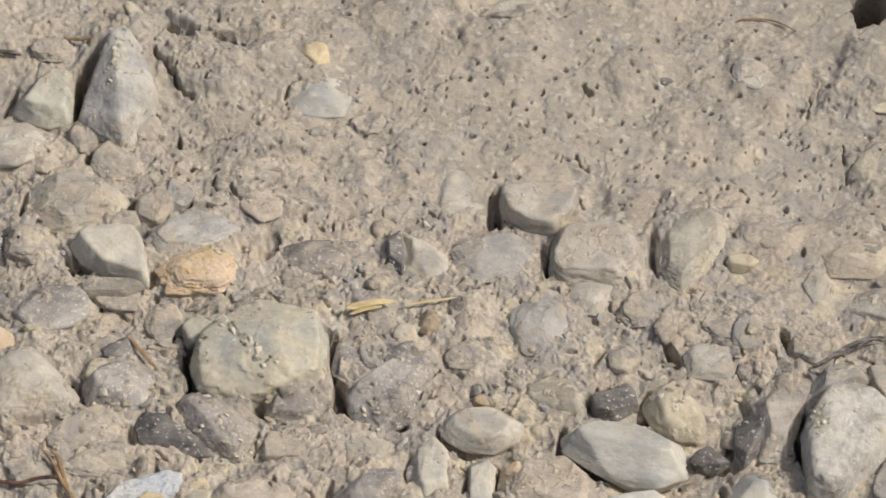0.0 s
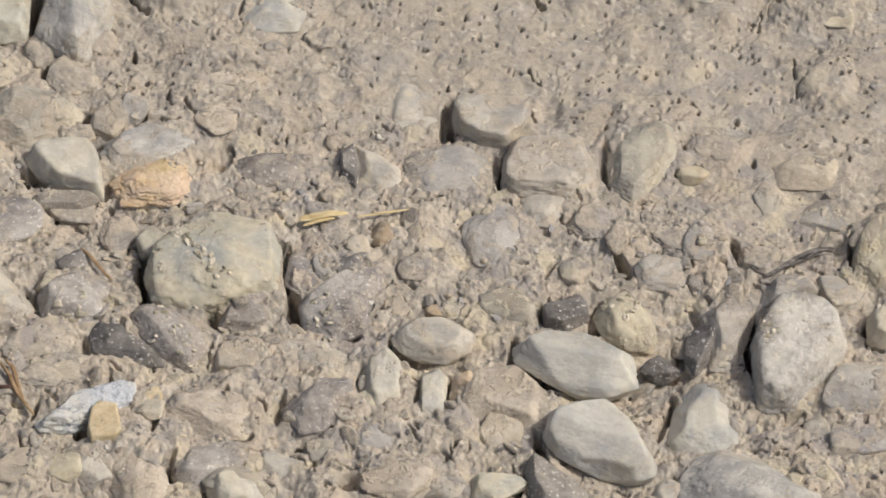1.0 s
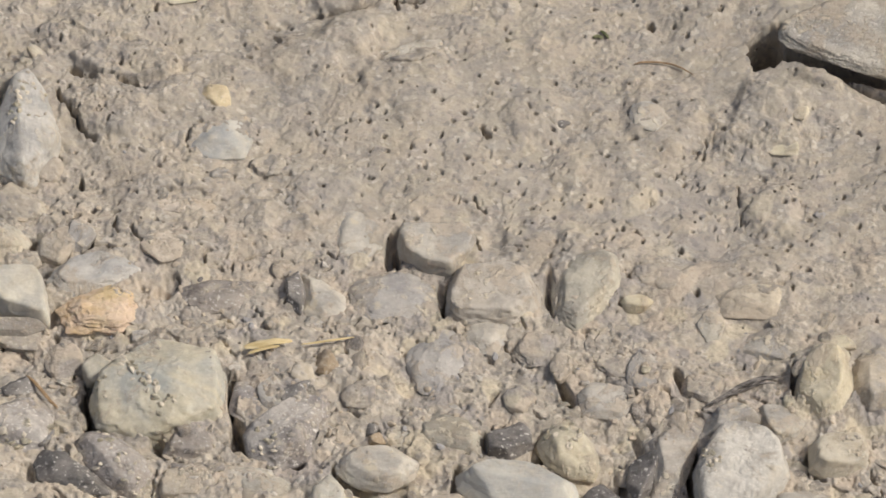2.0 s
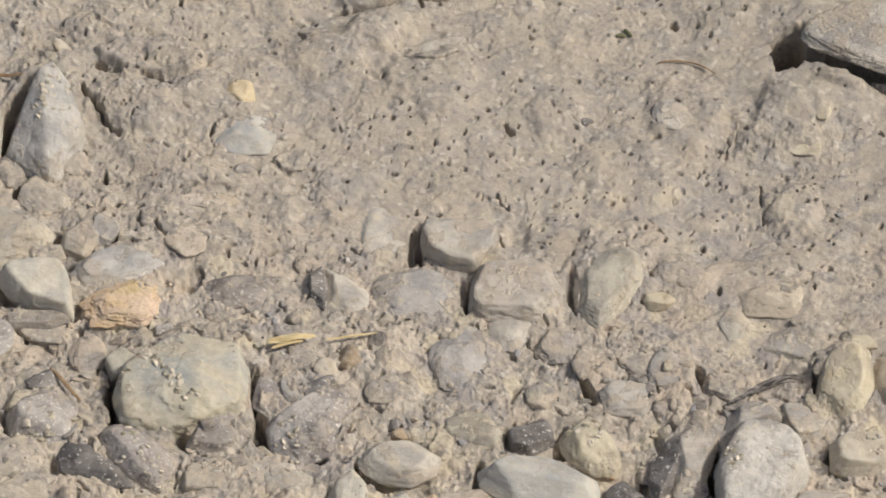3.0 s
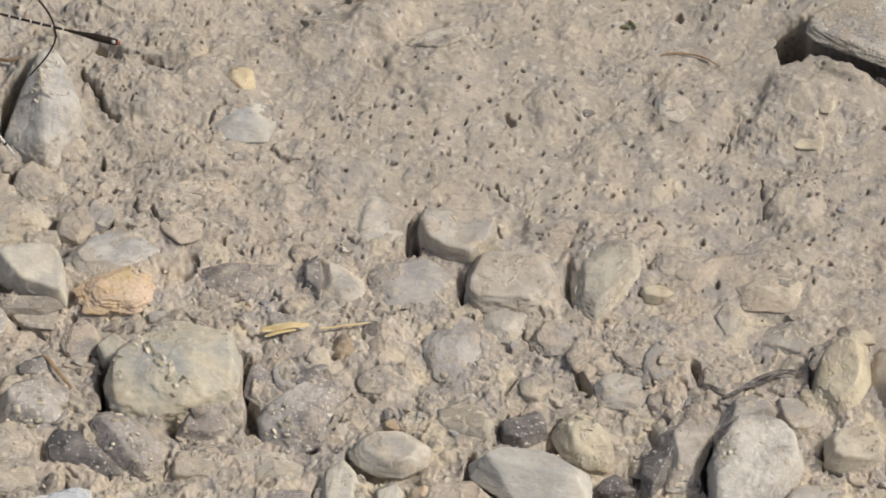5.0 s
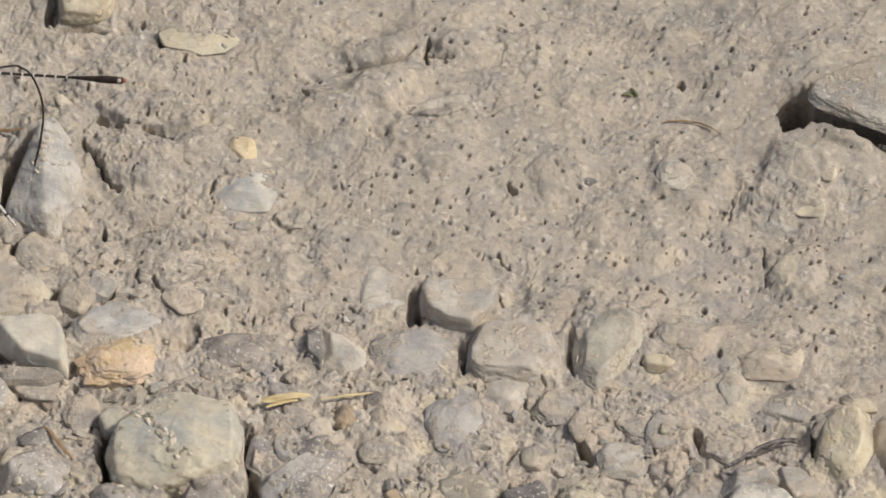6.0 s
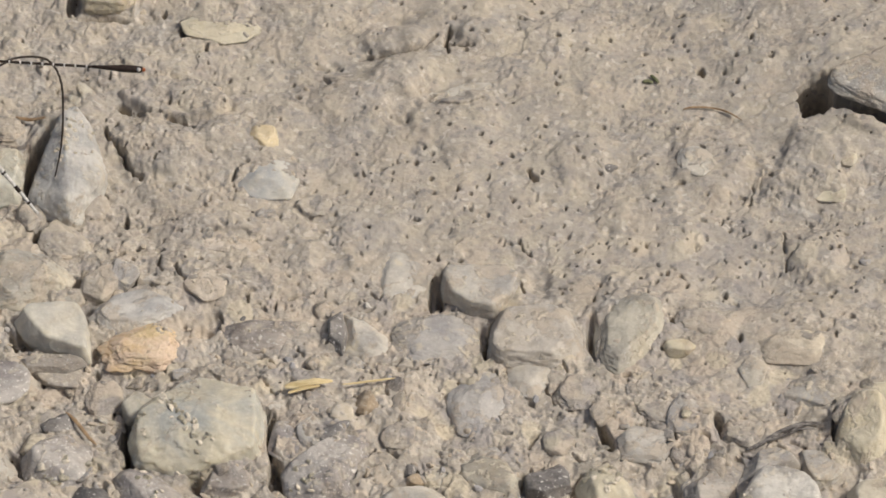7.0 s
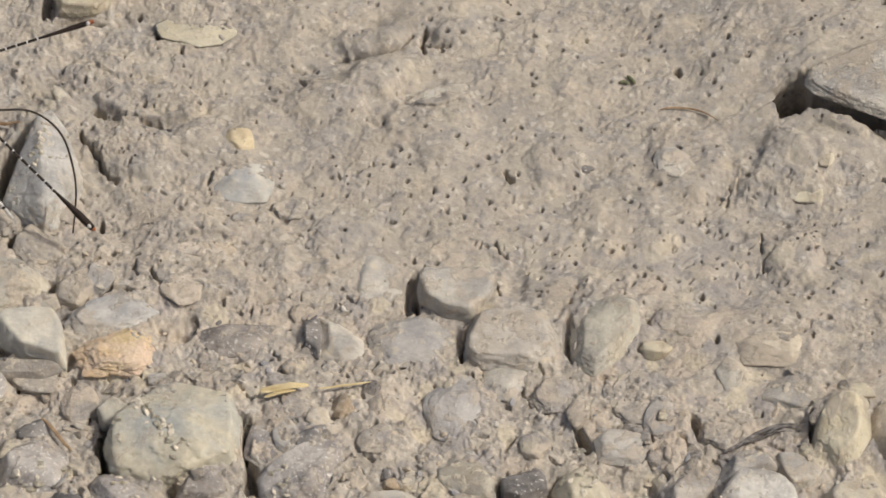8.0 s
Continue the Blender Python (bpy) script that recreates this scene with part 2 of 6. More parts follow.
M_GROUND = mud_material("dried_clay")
STONE = {
    "mud": mud_material("clay_lump", True),
    "pale": stone_material("pale_limestone", (0.421, 0.386, 0.336), (0.532, 0.496, 0.436), 0.50, clear=0.17, grain=0.65),
    "white": stone_material("white_quartz", (0.455, 0.452, 0.430), (0.560, 0.540, 0.495), 0.10, rough=0.5, clear=0.30, grain=0.6, specks=0.3),
    "milky": stone_material("milky_quartz", (0.365, 0.352, 0.328), (0.530, 0.512, 0.482), 0.36, rough=0.55, clear=0.22, grain=0.75),
    "quartz": stone_material("grey_quartz", (0.430, 0.428, 0.412), (0.545, 0.525, 0.472), 0.16, rough=0.5, clear=0.30, grain=0.5),
    "cream": stone_material("cream_limestone", (0.441, 0.403, 0.335), (0.533, 0.484, 0.394), 0.48, clear=0.17, grain=0.65),
    "tan": stone_material("tan_sandstone", (0.419, 0.369, 0.305), (0.571, 0.493, 0.380), 0.55),
    "grey": stone_material("grey_limestone", (0.395, 0.382, 0.362), (0.535, 0.512, 0.478), 0.42, grain=0.65),
    "greyw": stone_material("light_grey_limestone", (0.362, 0.337, 0.306), (0.473, 0.443, 0.402), 0.48, grain=0.65),
    "warm": stone_material("warm_grey_limestone", (0.376, 0.335, 0.289), (0.490, 0.447, 0.394), 0.48, grain=0.65),
    "bluish": stone_material("blue_grey_slate", (0.316, 0.298, 0.286), (0.427, 0.403, 0.381), 0.45, grain=0.65),
    "olive": stone_material("olive_flint", (0.470, 0.466, 0.412), (0.575, 0.525, 0.405), 0.30, rough=0.38, veins=0.22, dark=(0.33, 0.312, 0.270), clear=0.32, grain=0.7),
    "olivegrey": stone_material("olive_grey_flint", (0.365, 0.333, 0.270), (0.489, 0.455, 0.377), 0.42, rough=0.5, grain=0.65),
    "ochre": stone_material("ochre_sandstone", (0.70, 0.52, 0.265), (0.64, 0.49, 0.37), 0.20, rough=0.9, speck=(0.68, 0.47, 0.38), relief=0.05, grain=0.7),
    "honey": stone_material("honey_calcite", (0.60, 0.465, 0.265), (0.67, 0.545, 0.345), 0.10, clear=0.28),
    "lemon": stone_material("pale_yellow_limestone", (0.53, 0.465, 0.335), (0.60, 0.54, 0.405), 0.42, clear=0.21, grain=0.65),
    "brown": stone_material("brown_ironstone", (0.191, 0.145, 0.096), (0.377, 0.280, 0.174), 0.25),
    "umber": stone_material("umber_siltstone", (0.165, 0.140, 0.124), (0.320, 0.280, 0.248), 0.26, specks=0.5),
    "rose": stone_material("rose_sandstone", (0.455, 0.388, 0.318), (0.565, 0.488, 0.402), 0.50),
    "slate": stone_material("dark_slate", (0.085, 0.078, 0.074), (0.195, 0.178, 0.168), 0.12, specks=0.7),
    "coal": stone_material("black_basalt", (0.060, 0.054, 0.053), (0.150, 0.136, 0.132), 0.05, specks=0.75, rough=0.45),
    "darkgrey": stone_material("dark_grey_basalt", (0.125, 0.113, 0.105), (0.275, 0.252, 0.230), 0.28, specks=0.7),
    "speckgrey": stone_material("speckled_granite", (0.235, 0.208, 0.198), (0.435, 0.402, 0.376), 0.26, specks=0.85, veins=0.35, dark=(0.15, 0.13, 0.125)),
    "crystal": stone_material("streaked_white_marble", (0.800, 0.825, 0.850), (0.840, 0.820, 0.760), 0.02, veins=0.70, dark=(0.25, 0.275, 0.325), relief=0.20, streaks=3.4, grain=0.6),
    "ivory": stone_material("ivory_limestone", (0.500, 0.470, 0.400), (0.630, 0.590, 0.500), 0.20, clear=0.17, grain=0.7),
    "mauve": stone_material("mauve_grey_siltstone", (0.245, 0.216, 0.202), (0.380, 0.342, 0.316), 0.30, specks=0.45, grain=1.0),
    "chalk": stone_material("chalky_white_limestone", (0.410, 0.380, 0.335), (0.565, 0.540, 0.500), 0.30, rough=0.8, specks=0.5, relief=0.05, grain=0.9),
    "granite": stone_material("flecked_white_granite", (0.430, 0.410, 0.378), (0.560, 0.540, 0.508), 0.14, rough=0.8, specks=0.3, veins=0.30, relief=0.06, dark=(0.20, 0.19, 0.18)),
    "sage": stone_material("sage_green_limestone", (0.440, 0.432, 0.378), (0.540, 0.520, 0.445), 0.34, clear=0.15, grain=0.65),
    "umberlight": stone_material("taupe_siltstone", (0.300, 0.262, 0.218), (0.410, 0.362, 0.308), 0.36, specks=0.3),
    "rough": stone_material("coarse_grey_granite", (0.455, 0.420, 0.366), (0.600, 0.552, 0.478), 0.55, specks=0.7, relief=0.09),
}
LABEL = {
    "mud": "beige lump of dried clay stuck to the ground",
    "pale": "pale grey limestone pebble dusted with beige clay",
    "white": "smooth white quartz pebble lying on the clay",
    "milky": "milky grey quartz pebble smeared with beige clay",
    "quartz": "smooth grey and cream quartz pebble on the clay",
    "cream": "cream limestone pebble with clay dust on top",
    "tan": "tan sandstone pebble sunk in dried clay",
    "grey": "smooth grey limestone pebble sunk in dried clay",
    "greyw": "light grey limestone pebble dusted with clay",
    "warm": "rounded warm grey limestone pebble in the clay",
    "bluish": "flat blue-grey slate pebble flush with the clay",
    "olive": "large olive-green flint pebble with clay crumbs",
    "olivegrey": "rounded olive-grey flint pebble in the clay",
    "ochre": "crumbly orange ochre sandstone pebble in clay",
    "honey": "small honey-yellow calcite pebble on dried clay",
    "lemon": "pale yellow limestone pebble on dried clay",
    "brown": "small brown ironstone pebble sunk in clay",
    "umber": "dull brown-grey siltstone pebble sunk in clay",
    "rose": "pinkish beige sandstone pebble caked with clay",
    "slate": "small dark slate chip in the dried clay",
    "coal": "small black basalt chip with white flecks",
    "darkgrey": "dark grey basalt pebble speckled with white",
    "speckgrey": "speckled grey granite pebble with clay patches",
    "crystal": "white marble pebble with dark grey streaks",
    "ivory": "ivory limestone pebble with a dark side in shade",
    "mauve": "mauve-grey siltstone pebble with scattered clay crumbs",
    "chalk": "large chalky white limestone pebble, pitted and worn",
    "granite": "large white granite pebble with dark flecks",
    "sage": "pale sage-green limestone pebble dusted with clay",
    "umberlight": "flat taupe siltstone pebble under another stone",
    "rough": "large rough grey granite stone, undercut and shaded",
}


# ---- noise on arrays, in millimetres ----
def mixed(ix, iy, iz, seed):
    h = (ix.astype(np.int64) * 374761393 + iy.astype(np.int64) * 668265263 + iz.astype(np.int64) * 2147483647 + seed * 1274126177) & 0xFFFFFFFF
    h = ((h ^ (h >> 13)) * 1274126177) & 0xFFFFFFFF
    return ((h ^ (h >> 16)) & 0xFFFFFF) / float(0xFFFFFF)


def value_noise(p, seed):
    """Smooth noise between -1 and 1 at points (n, 2 or 3)."""
    cell = np.floor(p)
    f = p - cell
    f = f * f * f * (f * (f * 6 - 15) + 10)
    cell = cell.astype(np.int64)
    if p.shape[1] == 2:
        cell = np.column_stack((cell, np.zeros(len(p), np.int64)))
        f = np.column_stack((f, np.zeros(len(p))))
    total = np.zeros(len(p))
    for dx in (0, 1):
        for dy in (0, 1):
            for dz in (0, 1) if p.shape[1] == 3 else (0,):
                w = (f[:, 0] if dx else 1 - f[:, 0]) * (f[:, 1] if dy else 1 - f[:, 1]) * (f[:, 2] if dz else 1 - f[:, 2])
                total += w * mixed(cell[:, 0] + dx, cell[:, 1] + dy, cell[:, 2] + dz, seed)
    return total * 2 - 1


def fractal(p, seed, octaves, gain=0.5):
    total, amp, freq = np.zeros(len(p)), 1.0, 1.0
    for k in range(octaves):
        a = 0.7 * k + 0.4          # turn every octave, so that no lattice shows
        q = p.copy()
        q[:, 0], q[:, 1] = p[:, 0] * math.cos(a) - p[:, 1] * math.sin(a), p[:, 0] * math.sin(a) + p[:, 1] * math.cos(a)
        total += amp * value_noise(q * freq + 17.3 * k, seed + k)
        amp, freq = amp * gain, freq * 2.03
    return total


def smooth(x, a, b):
    t = np.clip((x - a) / (b - a), 0, 1)
    return t * t * (3 - 2 * t)


def terrace(n, steps):
    v = n * steps
    f = np.floor(v)
    return (f + 0.7 * smooth(v - f, 0.65, 1.0) + 0.3 * (v - f)) / steps


def chips(q, seed):
    """Angular crumbs: every cell of a scatter has its own height and tilt."""
    cell = np.floor(q).astype(np.int64)
    best, second = np.full(len(q), 9.0), np.full(len(q), 9.0)
    out = np.zeros(len(q))
    for dx in (-1, 0, 1):
        for dy in (-1, 0, 1):
            cx, cy = cell[:, 0] + dx, cell[:, 1] + dy
            zero = np.zeros_like(cx)
            ox, oy = q[:, 0] - cx - mixed(cx, cy, zero, seed), q[:, 1] - cy - mixed(cx, cy, zero, seed + 1)
            d = ox * ox + oy * oy
            tilt = mixed(cx, cy, zero, seed + 2) * 6.283
            value = mixed(cx, cy, zero, seed + 3) - 0.5 + 0.9 * (ox * np.cos(tilt) + oy * np.sin(tilt))
            first = d < best
            second = np.where(first, best, np.minimum(second, d))
            out = np.where(first, value, out)
            best = np.where(first, d, best)
    gap = np.sqrt(second) - np.sqrt(best)
    return out - 0.32 * (1 - smooth(gap, 0.0, 0.16))


# ---- the ground: one sheet, finely shaped where the camera looks ----
class Relief:
    def __init__(self):
        def spread(low, high, step):
            mid = np.arange(low, high + step / 2, step)
            out = step * 1.7 ** np.arange(1, 30)
            out = np.cumsum(out)
            out = out[out < 6.0e4]
            return np.concatenate((low - out[::-1], mid, high + out))
        self.x, self.y = spread(-13.6, 13.6, 0.027), spread(-13.8, 13.6, 0.032)
        gx, gy = np.meshgrid(self.x, self.y)
        p = np.column_stack((gx.ravel(), gy.ravel()))
        self.points = p
        near = 1 - smooth(np.maximum(np.abs(p[:, 0]), np.abs(p[:, 1])), 14.0, 40.0)
        q = np.clip(p, -60, 60)
        coarse = smooth(-(q[:, 1] + 0.25 * q[:, 0]) + 1.2 * fractal(q / 3.0, 5, 3), -2.0, 3.5)     # 0 smooth clay far off, 1 crumbly clay near by
        left = smooth(0.25 * (q[:, 1] - 4.0) - q[:, 0] + 1.0 * fractal(q / 1.5, 8, 2), 2.5, 8.5)
        coarse = np.maximum(coarse, left * 0.75)
        coarse = np.maximum(coarse, 0.55 * (1 - smooth(np.hypot((q[:, 0] - 8.7) / 1.5, (q[:, 1] - 3.6) / 2.0) + 0.3 * fractal(q / 1.1, 6, 3), 0.5, 1.1)))
        self.coarse = coarse.reshape(gx.shape)
        h = 0.24 * fractal(q / 5.5, 11, 3)
        h += (0.10 + 0.05 * coarse) * fractal(q / 1.7, 21, 3, 0.45)
        warp = 0.16 * fractal(q / 0.6, 35, 3)[:, None] * np.array([1.0, -0.8])
        h += (0.012 + 0.060 * coarse) * terrace(fractal(q / 0.85 + warp, 31, 3, 0.55), 3)          # torn flakes and ledges
        along = np.column_stack((q[:, 0] * 0.90 + q[:, 1] * 0.42, (q[:, 1] * 0.90 - q[:, 0] * 0.42) * 2.4)) / 3.0
        h += 0.10 * (1 - 0.7 * coarse) * terrace(fractal(along + warp, 25, 3, 0.40), 2.2)        # long low ledges
        rough = smooth(fractal(q / 1.8, 61, 3), 0.05, 0.55)
        flake = 0.06 + 0.94 * np.maximum(coarse, 0.34 * rough)
        bent = q + 0.10 * np.column_stack((fractal(q / 0.25, 36, 3), fractal(q / 0.25, 37, 3)))
        h += 0.060 * flake * smooth(fractal(q / 0.9, 41, 2), -0.5, 0.4) * chips(bent / 0.72, 201)          # crumbs
        h += 0.040 * flake * chips(bent / 0.30, 211)
        h += 0.020 * flake * chips(bent / 0.14, 221)
        h += (0.006 + 0.010 * flake) * fractal(q / 0.17, 33, 3, 0.62)
        h += (0.004 + 0.006 * flake) * fractal(q / 0.085, 53, 2, 0.6)
        # small torn dents of the drying skin
        dent = fractal(q / 0.22 * np.array([0.75, 1.0]), 81, 3)
        h -= 0.05 * (0.25 + 0.75 * coarse) * smooth(dent, 0.80, 0.95)
        self.h = (h * near).reshape(gx.shape)
        self.dx, self.dy = np.zeros(gx.shape), np.zeros(gx.shape)

    def window(self, x, y, r):
        i0, i1 = np.searchsorted(self.x, (x - r, x + r))
        j0, j1 = np.searchsorted(self.y, (y - r, y + r))
        return slice(j0, j1), slice(i0, i1)

    def oval(self, x, y, rx, ry, turn, r=1.0):
        w = self.window(x, y, max(rx, ry) * r)
        dx, dy = self.x[w[1]][None, :] - x, self.y[w[0]][:, None] - y
        c, s = math.cos(radians(turn)), math.sin(radians(turn))
        return w, np.sqrt(((dx * c + dy * s) / rx) ** 2 + ((dy * c - dx * s) / ry) ** 2)

    def pit(self, x, y, rx, ry, depth=0.3, turn=0):
        w, d = self.oval(x, y, rx, ry, turn, 1.8)
        d = d + 0.30 * fractal(np.column_stack([a.ravel() for a in np.meshgrid(self.x[w[1]], self.y[w[0]])]) / 0.07, 93, 2).reshape(d.shape)
        self.h[w] -= depth * (1 - smooth(d, 0.6, 1.1))

    def lump(self, x, y, rx, ry, height, turn=0, flat=0.5):
        w, d = self.oval(x, y, rx, ry, turn, 1.5)
        ragged = 0.16 * fractal(np.column_stack([a.ravel() for a in np.meshgrid(self.x[w[1]], self.y[w[0]])]) / 0.5, 91, 3).reshape(d.shape)
        self.h[w] += height * (1 - smooth(d + ragged, flat, 1.15))

    def skirt(self, x, y, rx, ry, height, turn):
        """Clay that laps up round a stone; neighbours do not add up."""
        w, d = self.oval(x, y, rx, ry, turn, 1.7)
        where = np.column_stack([a.ravel() for a in np.meshgrid(self.x[w[1]], self.y[w[0]])])
        ragged = (0.20 * fractal(where / 0.55, 91, 3) + 0.10 * fractal(where / 0.2, 97, 2)).reshape(d.shape)
        dx, dy = self.x[w[1]][None, :] - x, self.y[w[0]][:, None] - y
        side = (0.75 * dx + 0.66 * dy) / np.maximum(np.hypot(dx, dy), 1e-6)          # banked up on one side, open on the other
        height = height * (0.30 + 0.70 * smooth(side, -0.75, 0.45))
        self.h[w] = np.maximum(self.h[w], self.bare[w] + height * (1 - smooth(d + ragged, 0.72, 1.35)))

    def coat(self, co, amount, seed, crumbs=0.10):
        """Smears and crumbs of clay that stick to a stone; co: its points."""
        low, high = co.min(0), co.max(0)
        i0, i1 = np.searchsorted(self.x, (low[0], high[0]))
        j0, j1 = np.searchsorted(self.y, (low[1], high[1]))
        w = slice(j0, j1 + 1), slice(i0, i1 + 1)
        top = np.full(self.h[w].shape, -99.0)
        i = np.clip(np.searchsorted(self.x, co[:, 0]) - i0, 0, top.shape[1] - 1)
        j = np.clip(np.searchsorted(self.y, co[:, 1]) - j0, 0, top.shape[0] - 1)
        np.maximum.at(top, (j, i), co[:, 2])
        for _ in range(4):                # close the holes between the points
            wide = np.pad(top, 1, constant_values=-99.0)
            around = np.max([wide[a:a + top.shape[0], b:b + top.shape[1]] for a in range(3) for b in range(3)], 0)
            top = np.where(top < -9, around, top)
        for _ in range(2):                # stay inside the stone where it is steep
            wide = np.pad(top, 1, constant_values=-99.0)
            top = np.min([wide[a:a + top.shape[0], b:b + top.shape[1]] for a in range(3) for b in range(3)], 0)
        held = top > -9
        for _ in range(3):                # no steps from the sampling
            level, share = np.pad(np.where(held, top, 0.0), 1), np.pad(held.astype(float), 1)
            level, share = [np.sum([g[a:a + top.shape[0], b:b + top.shape[1]] for a in range(3) for b in range(3)], 0) for g in (level, share)]
            top = np.where(held, level / np.maximum(share, 1.0), -99.0)
        px, py = np.meshgrid(self.x[w[1]], self.y[w[0]])
        where = np.column_stack((px.ravel(), py.ravel()))
        mid, half = (low + high) / 2, (high - low) / 2
        side = (0.6 * (px - mid[0]) / half[0] + 0.8 * (py - mid[1]) / half[1])
        up = np.clip((top - self.h[w]) / max(high[2] - low[2], 0.1) * 2, 0, 1.5)
        smear = fractal(where / 0.7, seed, 5, 0.65).reshape(px.shape) + 0.55 * side - 0.75 * up
        crumb = fractal(where / 0.20, seed + 5, 3, 0.5).reshape(px.shape) + 0.25 * fractal(where / 1.1, seed + 9, 2).reshape(px.shape)
        thick = 0.085 * smooth(smear, 0.62 - amount, 1.05 - amount) + crumbs * smooth(crumb, 0.85 - 0.5 * amount, 1.1 - 0.5 * amount)
        grain = 0.035 * fractal(where / 0.2, seed + 7, 3, 0.55).reshape(px.shape)
        clay = top - 0.055 + thick + grain * smooth(thick, 0.0, 0.05)
        self.h[w] = np.where(top > -9, np.maximum(self.h[w], clay), self.h[w])

    def crack(self, line, width, depth):
        for (x0, y0), (x1, y1) in zip(line, line[1:]):
            long = math.hypot(x1 - x0, y1 - y0)
            w = self.window((x0 + x1) / 2, (y0 + y1) / 2, long / 2 + width * 3)
            px, py = np.meshgrid(self.x[w[1]], self.y[w[0]])
            where = np.column_stack((px.ravel(), py.ravel()))
            wob = 0.6 * width * fractal(where / 0.16, 95, 2).reshape(px.shape)
            px = px + 0.07 * fractal(where / 0.3, 96, 3).reshape(px.shape)
            t = np.clip(((px - x0) * (x1 - x0) + (py - y0) * (y1 - y0)) / long ** 2, 0, 1)
            d = np.hypot(px - x0 - t * (x1 - x0), py - y0 - t * (y1 - y0)) + wob
            cut = depth * (1 - smooth(d, width * 0.3, width))
            self.h[w] = np.minimum(self.h[w], self.base[w] - cut)

    def ledge(self, line, height, shove, reach):
        """A torn rim of the clay skin: raised to the left of the line and pushed out over it."""
        ends = np.array(line)
        mid, far = ends.mean(0), np.ptp(ends, axis=0).max() / 2 + reach
        w = self.window(mid[0], mid[1], far)
        px, py = np.meshgrid(self.x[w[1]], self.y[w[0]])
        where = np.column_stack((px.ravel(), py.ravel()))
        jag = (0.07 * fractal(where / 0.30, 131, 3, 0.6)).reshape(px.shape)
        best, along, way = np.full(px.shape, 99.0), np.zeros(px.shape), np.zeros((*px.shape, 2))
        gone, total = 0.0, sum(math.dist(a, b) for a, b in zip(line, line[1:]))
        for (x0, y0), (x1, y1) in zip(line, line[1:]):
            long = math.hypot(x1 - x0, y1 - y0)
            ux, uy = (x1 - x0) / long, (y1 - y0) / long
            t = np.clip((px - x0) * ux + (py - y0) * uy, 0, long)
            off = np.hypot(px - x0 - t * ux, py - y0 - t * uy)
            signed = np.where((py - y0) * ux - (px - x0) * uy > 0, off, -off)
            nearer = off < np.abs(best)
            best, along = np.where(nearer, signed, best), np.where(nearer, (gone + t) / total, along)
            way[nearer] = (uy, -ux)
            gone += long
        d = best + jag
        fade = smooth(along, 0.0, 0.12) * (1 - smooth(along, 0.88, 1.0)) * (1 - smooth(np.abs(best), 0.5 * reach, reach))
        crumbly = 1 + 0.35 * fractal(where / 0.22, 133, 3).reshape(px.shape)
        self.h[w] += fade * crumbly * height * smooth(d, 0.02, 0.07) * (1 - 0.8 * smooth(d, 0.35 * reach, reach))
        self.h[w] -= fade * 0.7 * height * (1 - smooth(np.abs(d + 0.04), 0.05, 0.14))
        push = fade * shove * crumbly * smooth(d, 0.02, 0.07) * (1 - smooth(d, 0.12, 0.45))
        self.dx[w] += push * way[..., 0]
        self.dy[w] += push * way[..., 1]

    def at(self, x, y):
        i, j = min(len(self.x) - 1, int(np.searchsorted(self.x, x))), min(len(self.y) - 1, int(np.searchsorted(self.y, y)))
        return float(self.h[j, i])

    def build(self):
        nx, ny = len(self.x), len(self.y)
        co = np.column_stack((self.points[:, 0] + self.dx.ravel(), self.points[:, 1] + self.dy.ravel(), self.h.ravel())) * MM
        k = np.arange(nx * ny).reshape(ny, nx)
        quads = np.column_stack((k[:-1, :-1].ravel(), k[:-1, 1:].ravel(), k[1:, 1:].ravel(), k[1:, :-1].ravel()))
        return mesh_from("ground", co, quads, M_GROUND)


def mesh_from(name, co, faces, material, soft=True):
    """A smooth mesh from arrays of points and of faces with equally many corners."""
    me = bpy.data.meshes.new(name)
    n = faces.shape[1]
    me.vertices.add(len(co))
    me.vertices.foreach_set("co", np.ascontiguousarray(co, np.float32).ravel())
    me.loops.add(faces.size)
    me.loops.foreach_set("vertex_index", faces.astype(np.int32).ravel())
    me.polygons.add(len(faces))
    me.polygons.foreach_set("loop_start", np.arange(0, faces.size, n, dtype=np.int32))
    me.polygons.foreach_set("use_smooth", np.full(len(faces), soft))
    me.update(calc_edges=True)
    me.materials.append(material)
    return me


relief = Relief()

# lumps and ledges of the clay
relief.lump(-6.75, 6.34, 1.15, 0.60, 0.30, -8, 0.86)
relief.lump(-6.35, 6.45, 0.60, 0.42, 0.10, 10, 0.5)
relief.lump(-7.09, 4.80, 1.05, 0.80, 0.16, -30, 0.75)
relief.lump(-0.05, 5.58, 1.27, 1.04, 0.16, -10, 0.6)
relief.lump(6.16, 4.60, 1.00, 1.31, 0.22, 20, 0.5)
relief.lump(8.44, 4.15, 1.20, 1.22, 0.26, 25, 0.5)
relief.lump(8.65, 1.59, 0.80, 0.78, 0.22, 10, 0.5)
relief.lump(-2.49, 6.21, 1.00, 1.04, 0.12, 20, 0.5)
relief.lump(-1.27, 7.14, 0.80, 0.70, 0.18, 15, 0.6)
relief.lump(-1.58, 8.49, 0.93, 0.44, 0.16, 10, 0.6)
relief.lump(0.59, 8.63, 0.60, 0.44, 0.14, 0, 0.6)
relief.lump(4.64, 2.47, 1.47, 1.04, 0.14, 10, 0.5)
relief.lump(-5.42, 2.29, 1.60, 0.42, 0.12, 3, 0.5)
relief.lump(3.05, 4.60, 0.80, 1.04, 0.12, 0, 0.5)

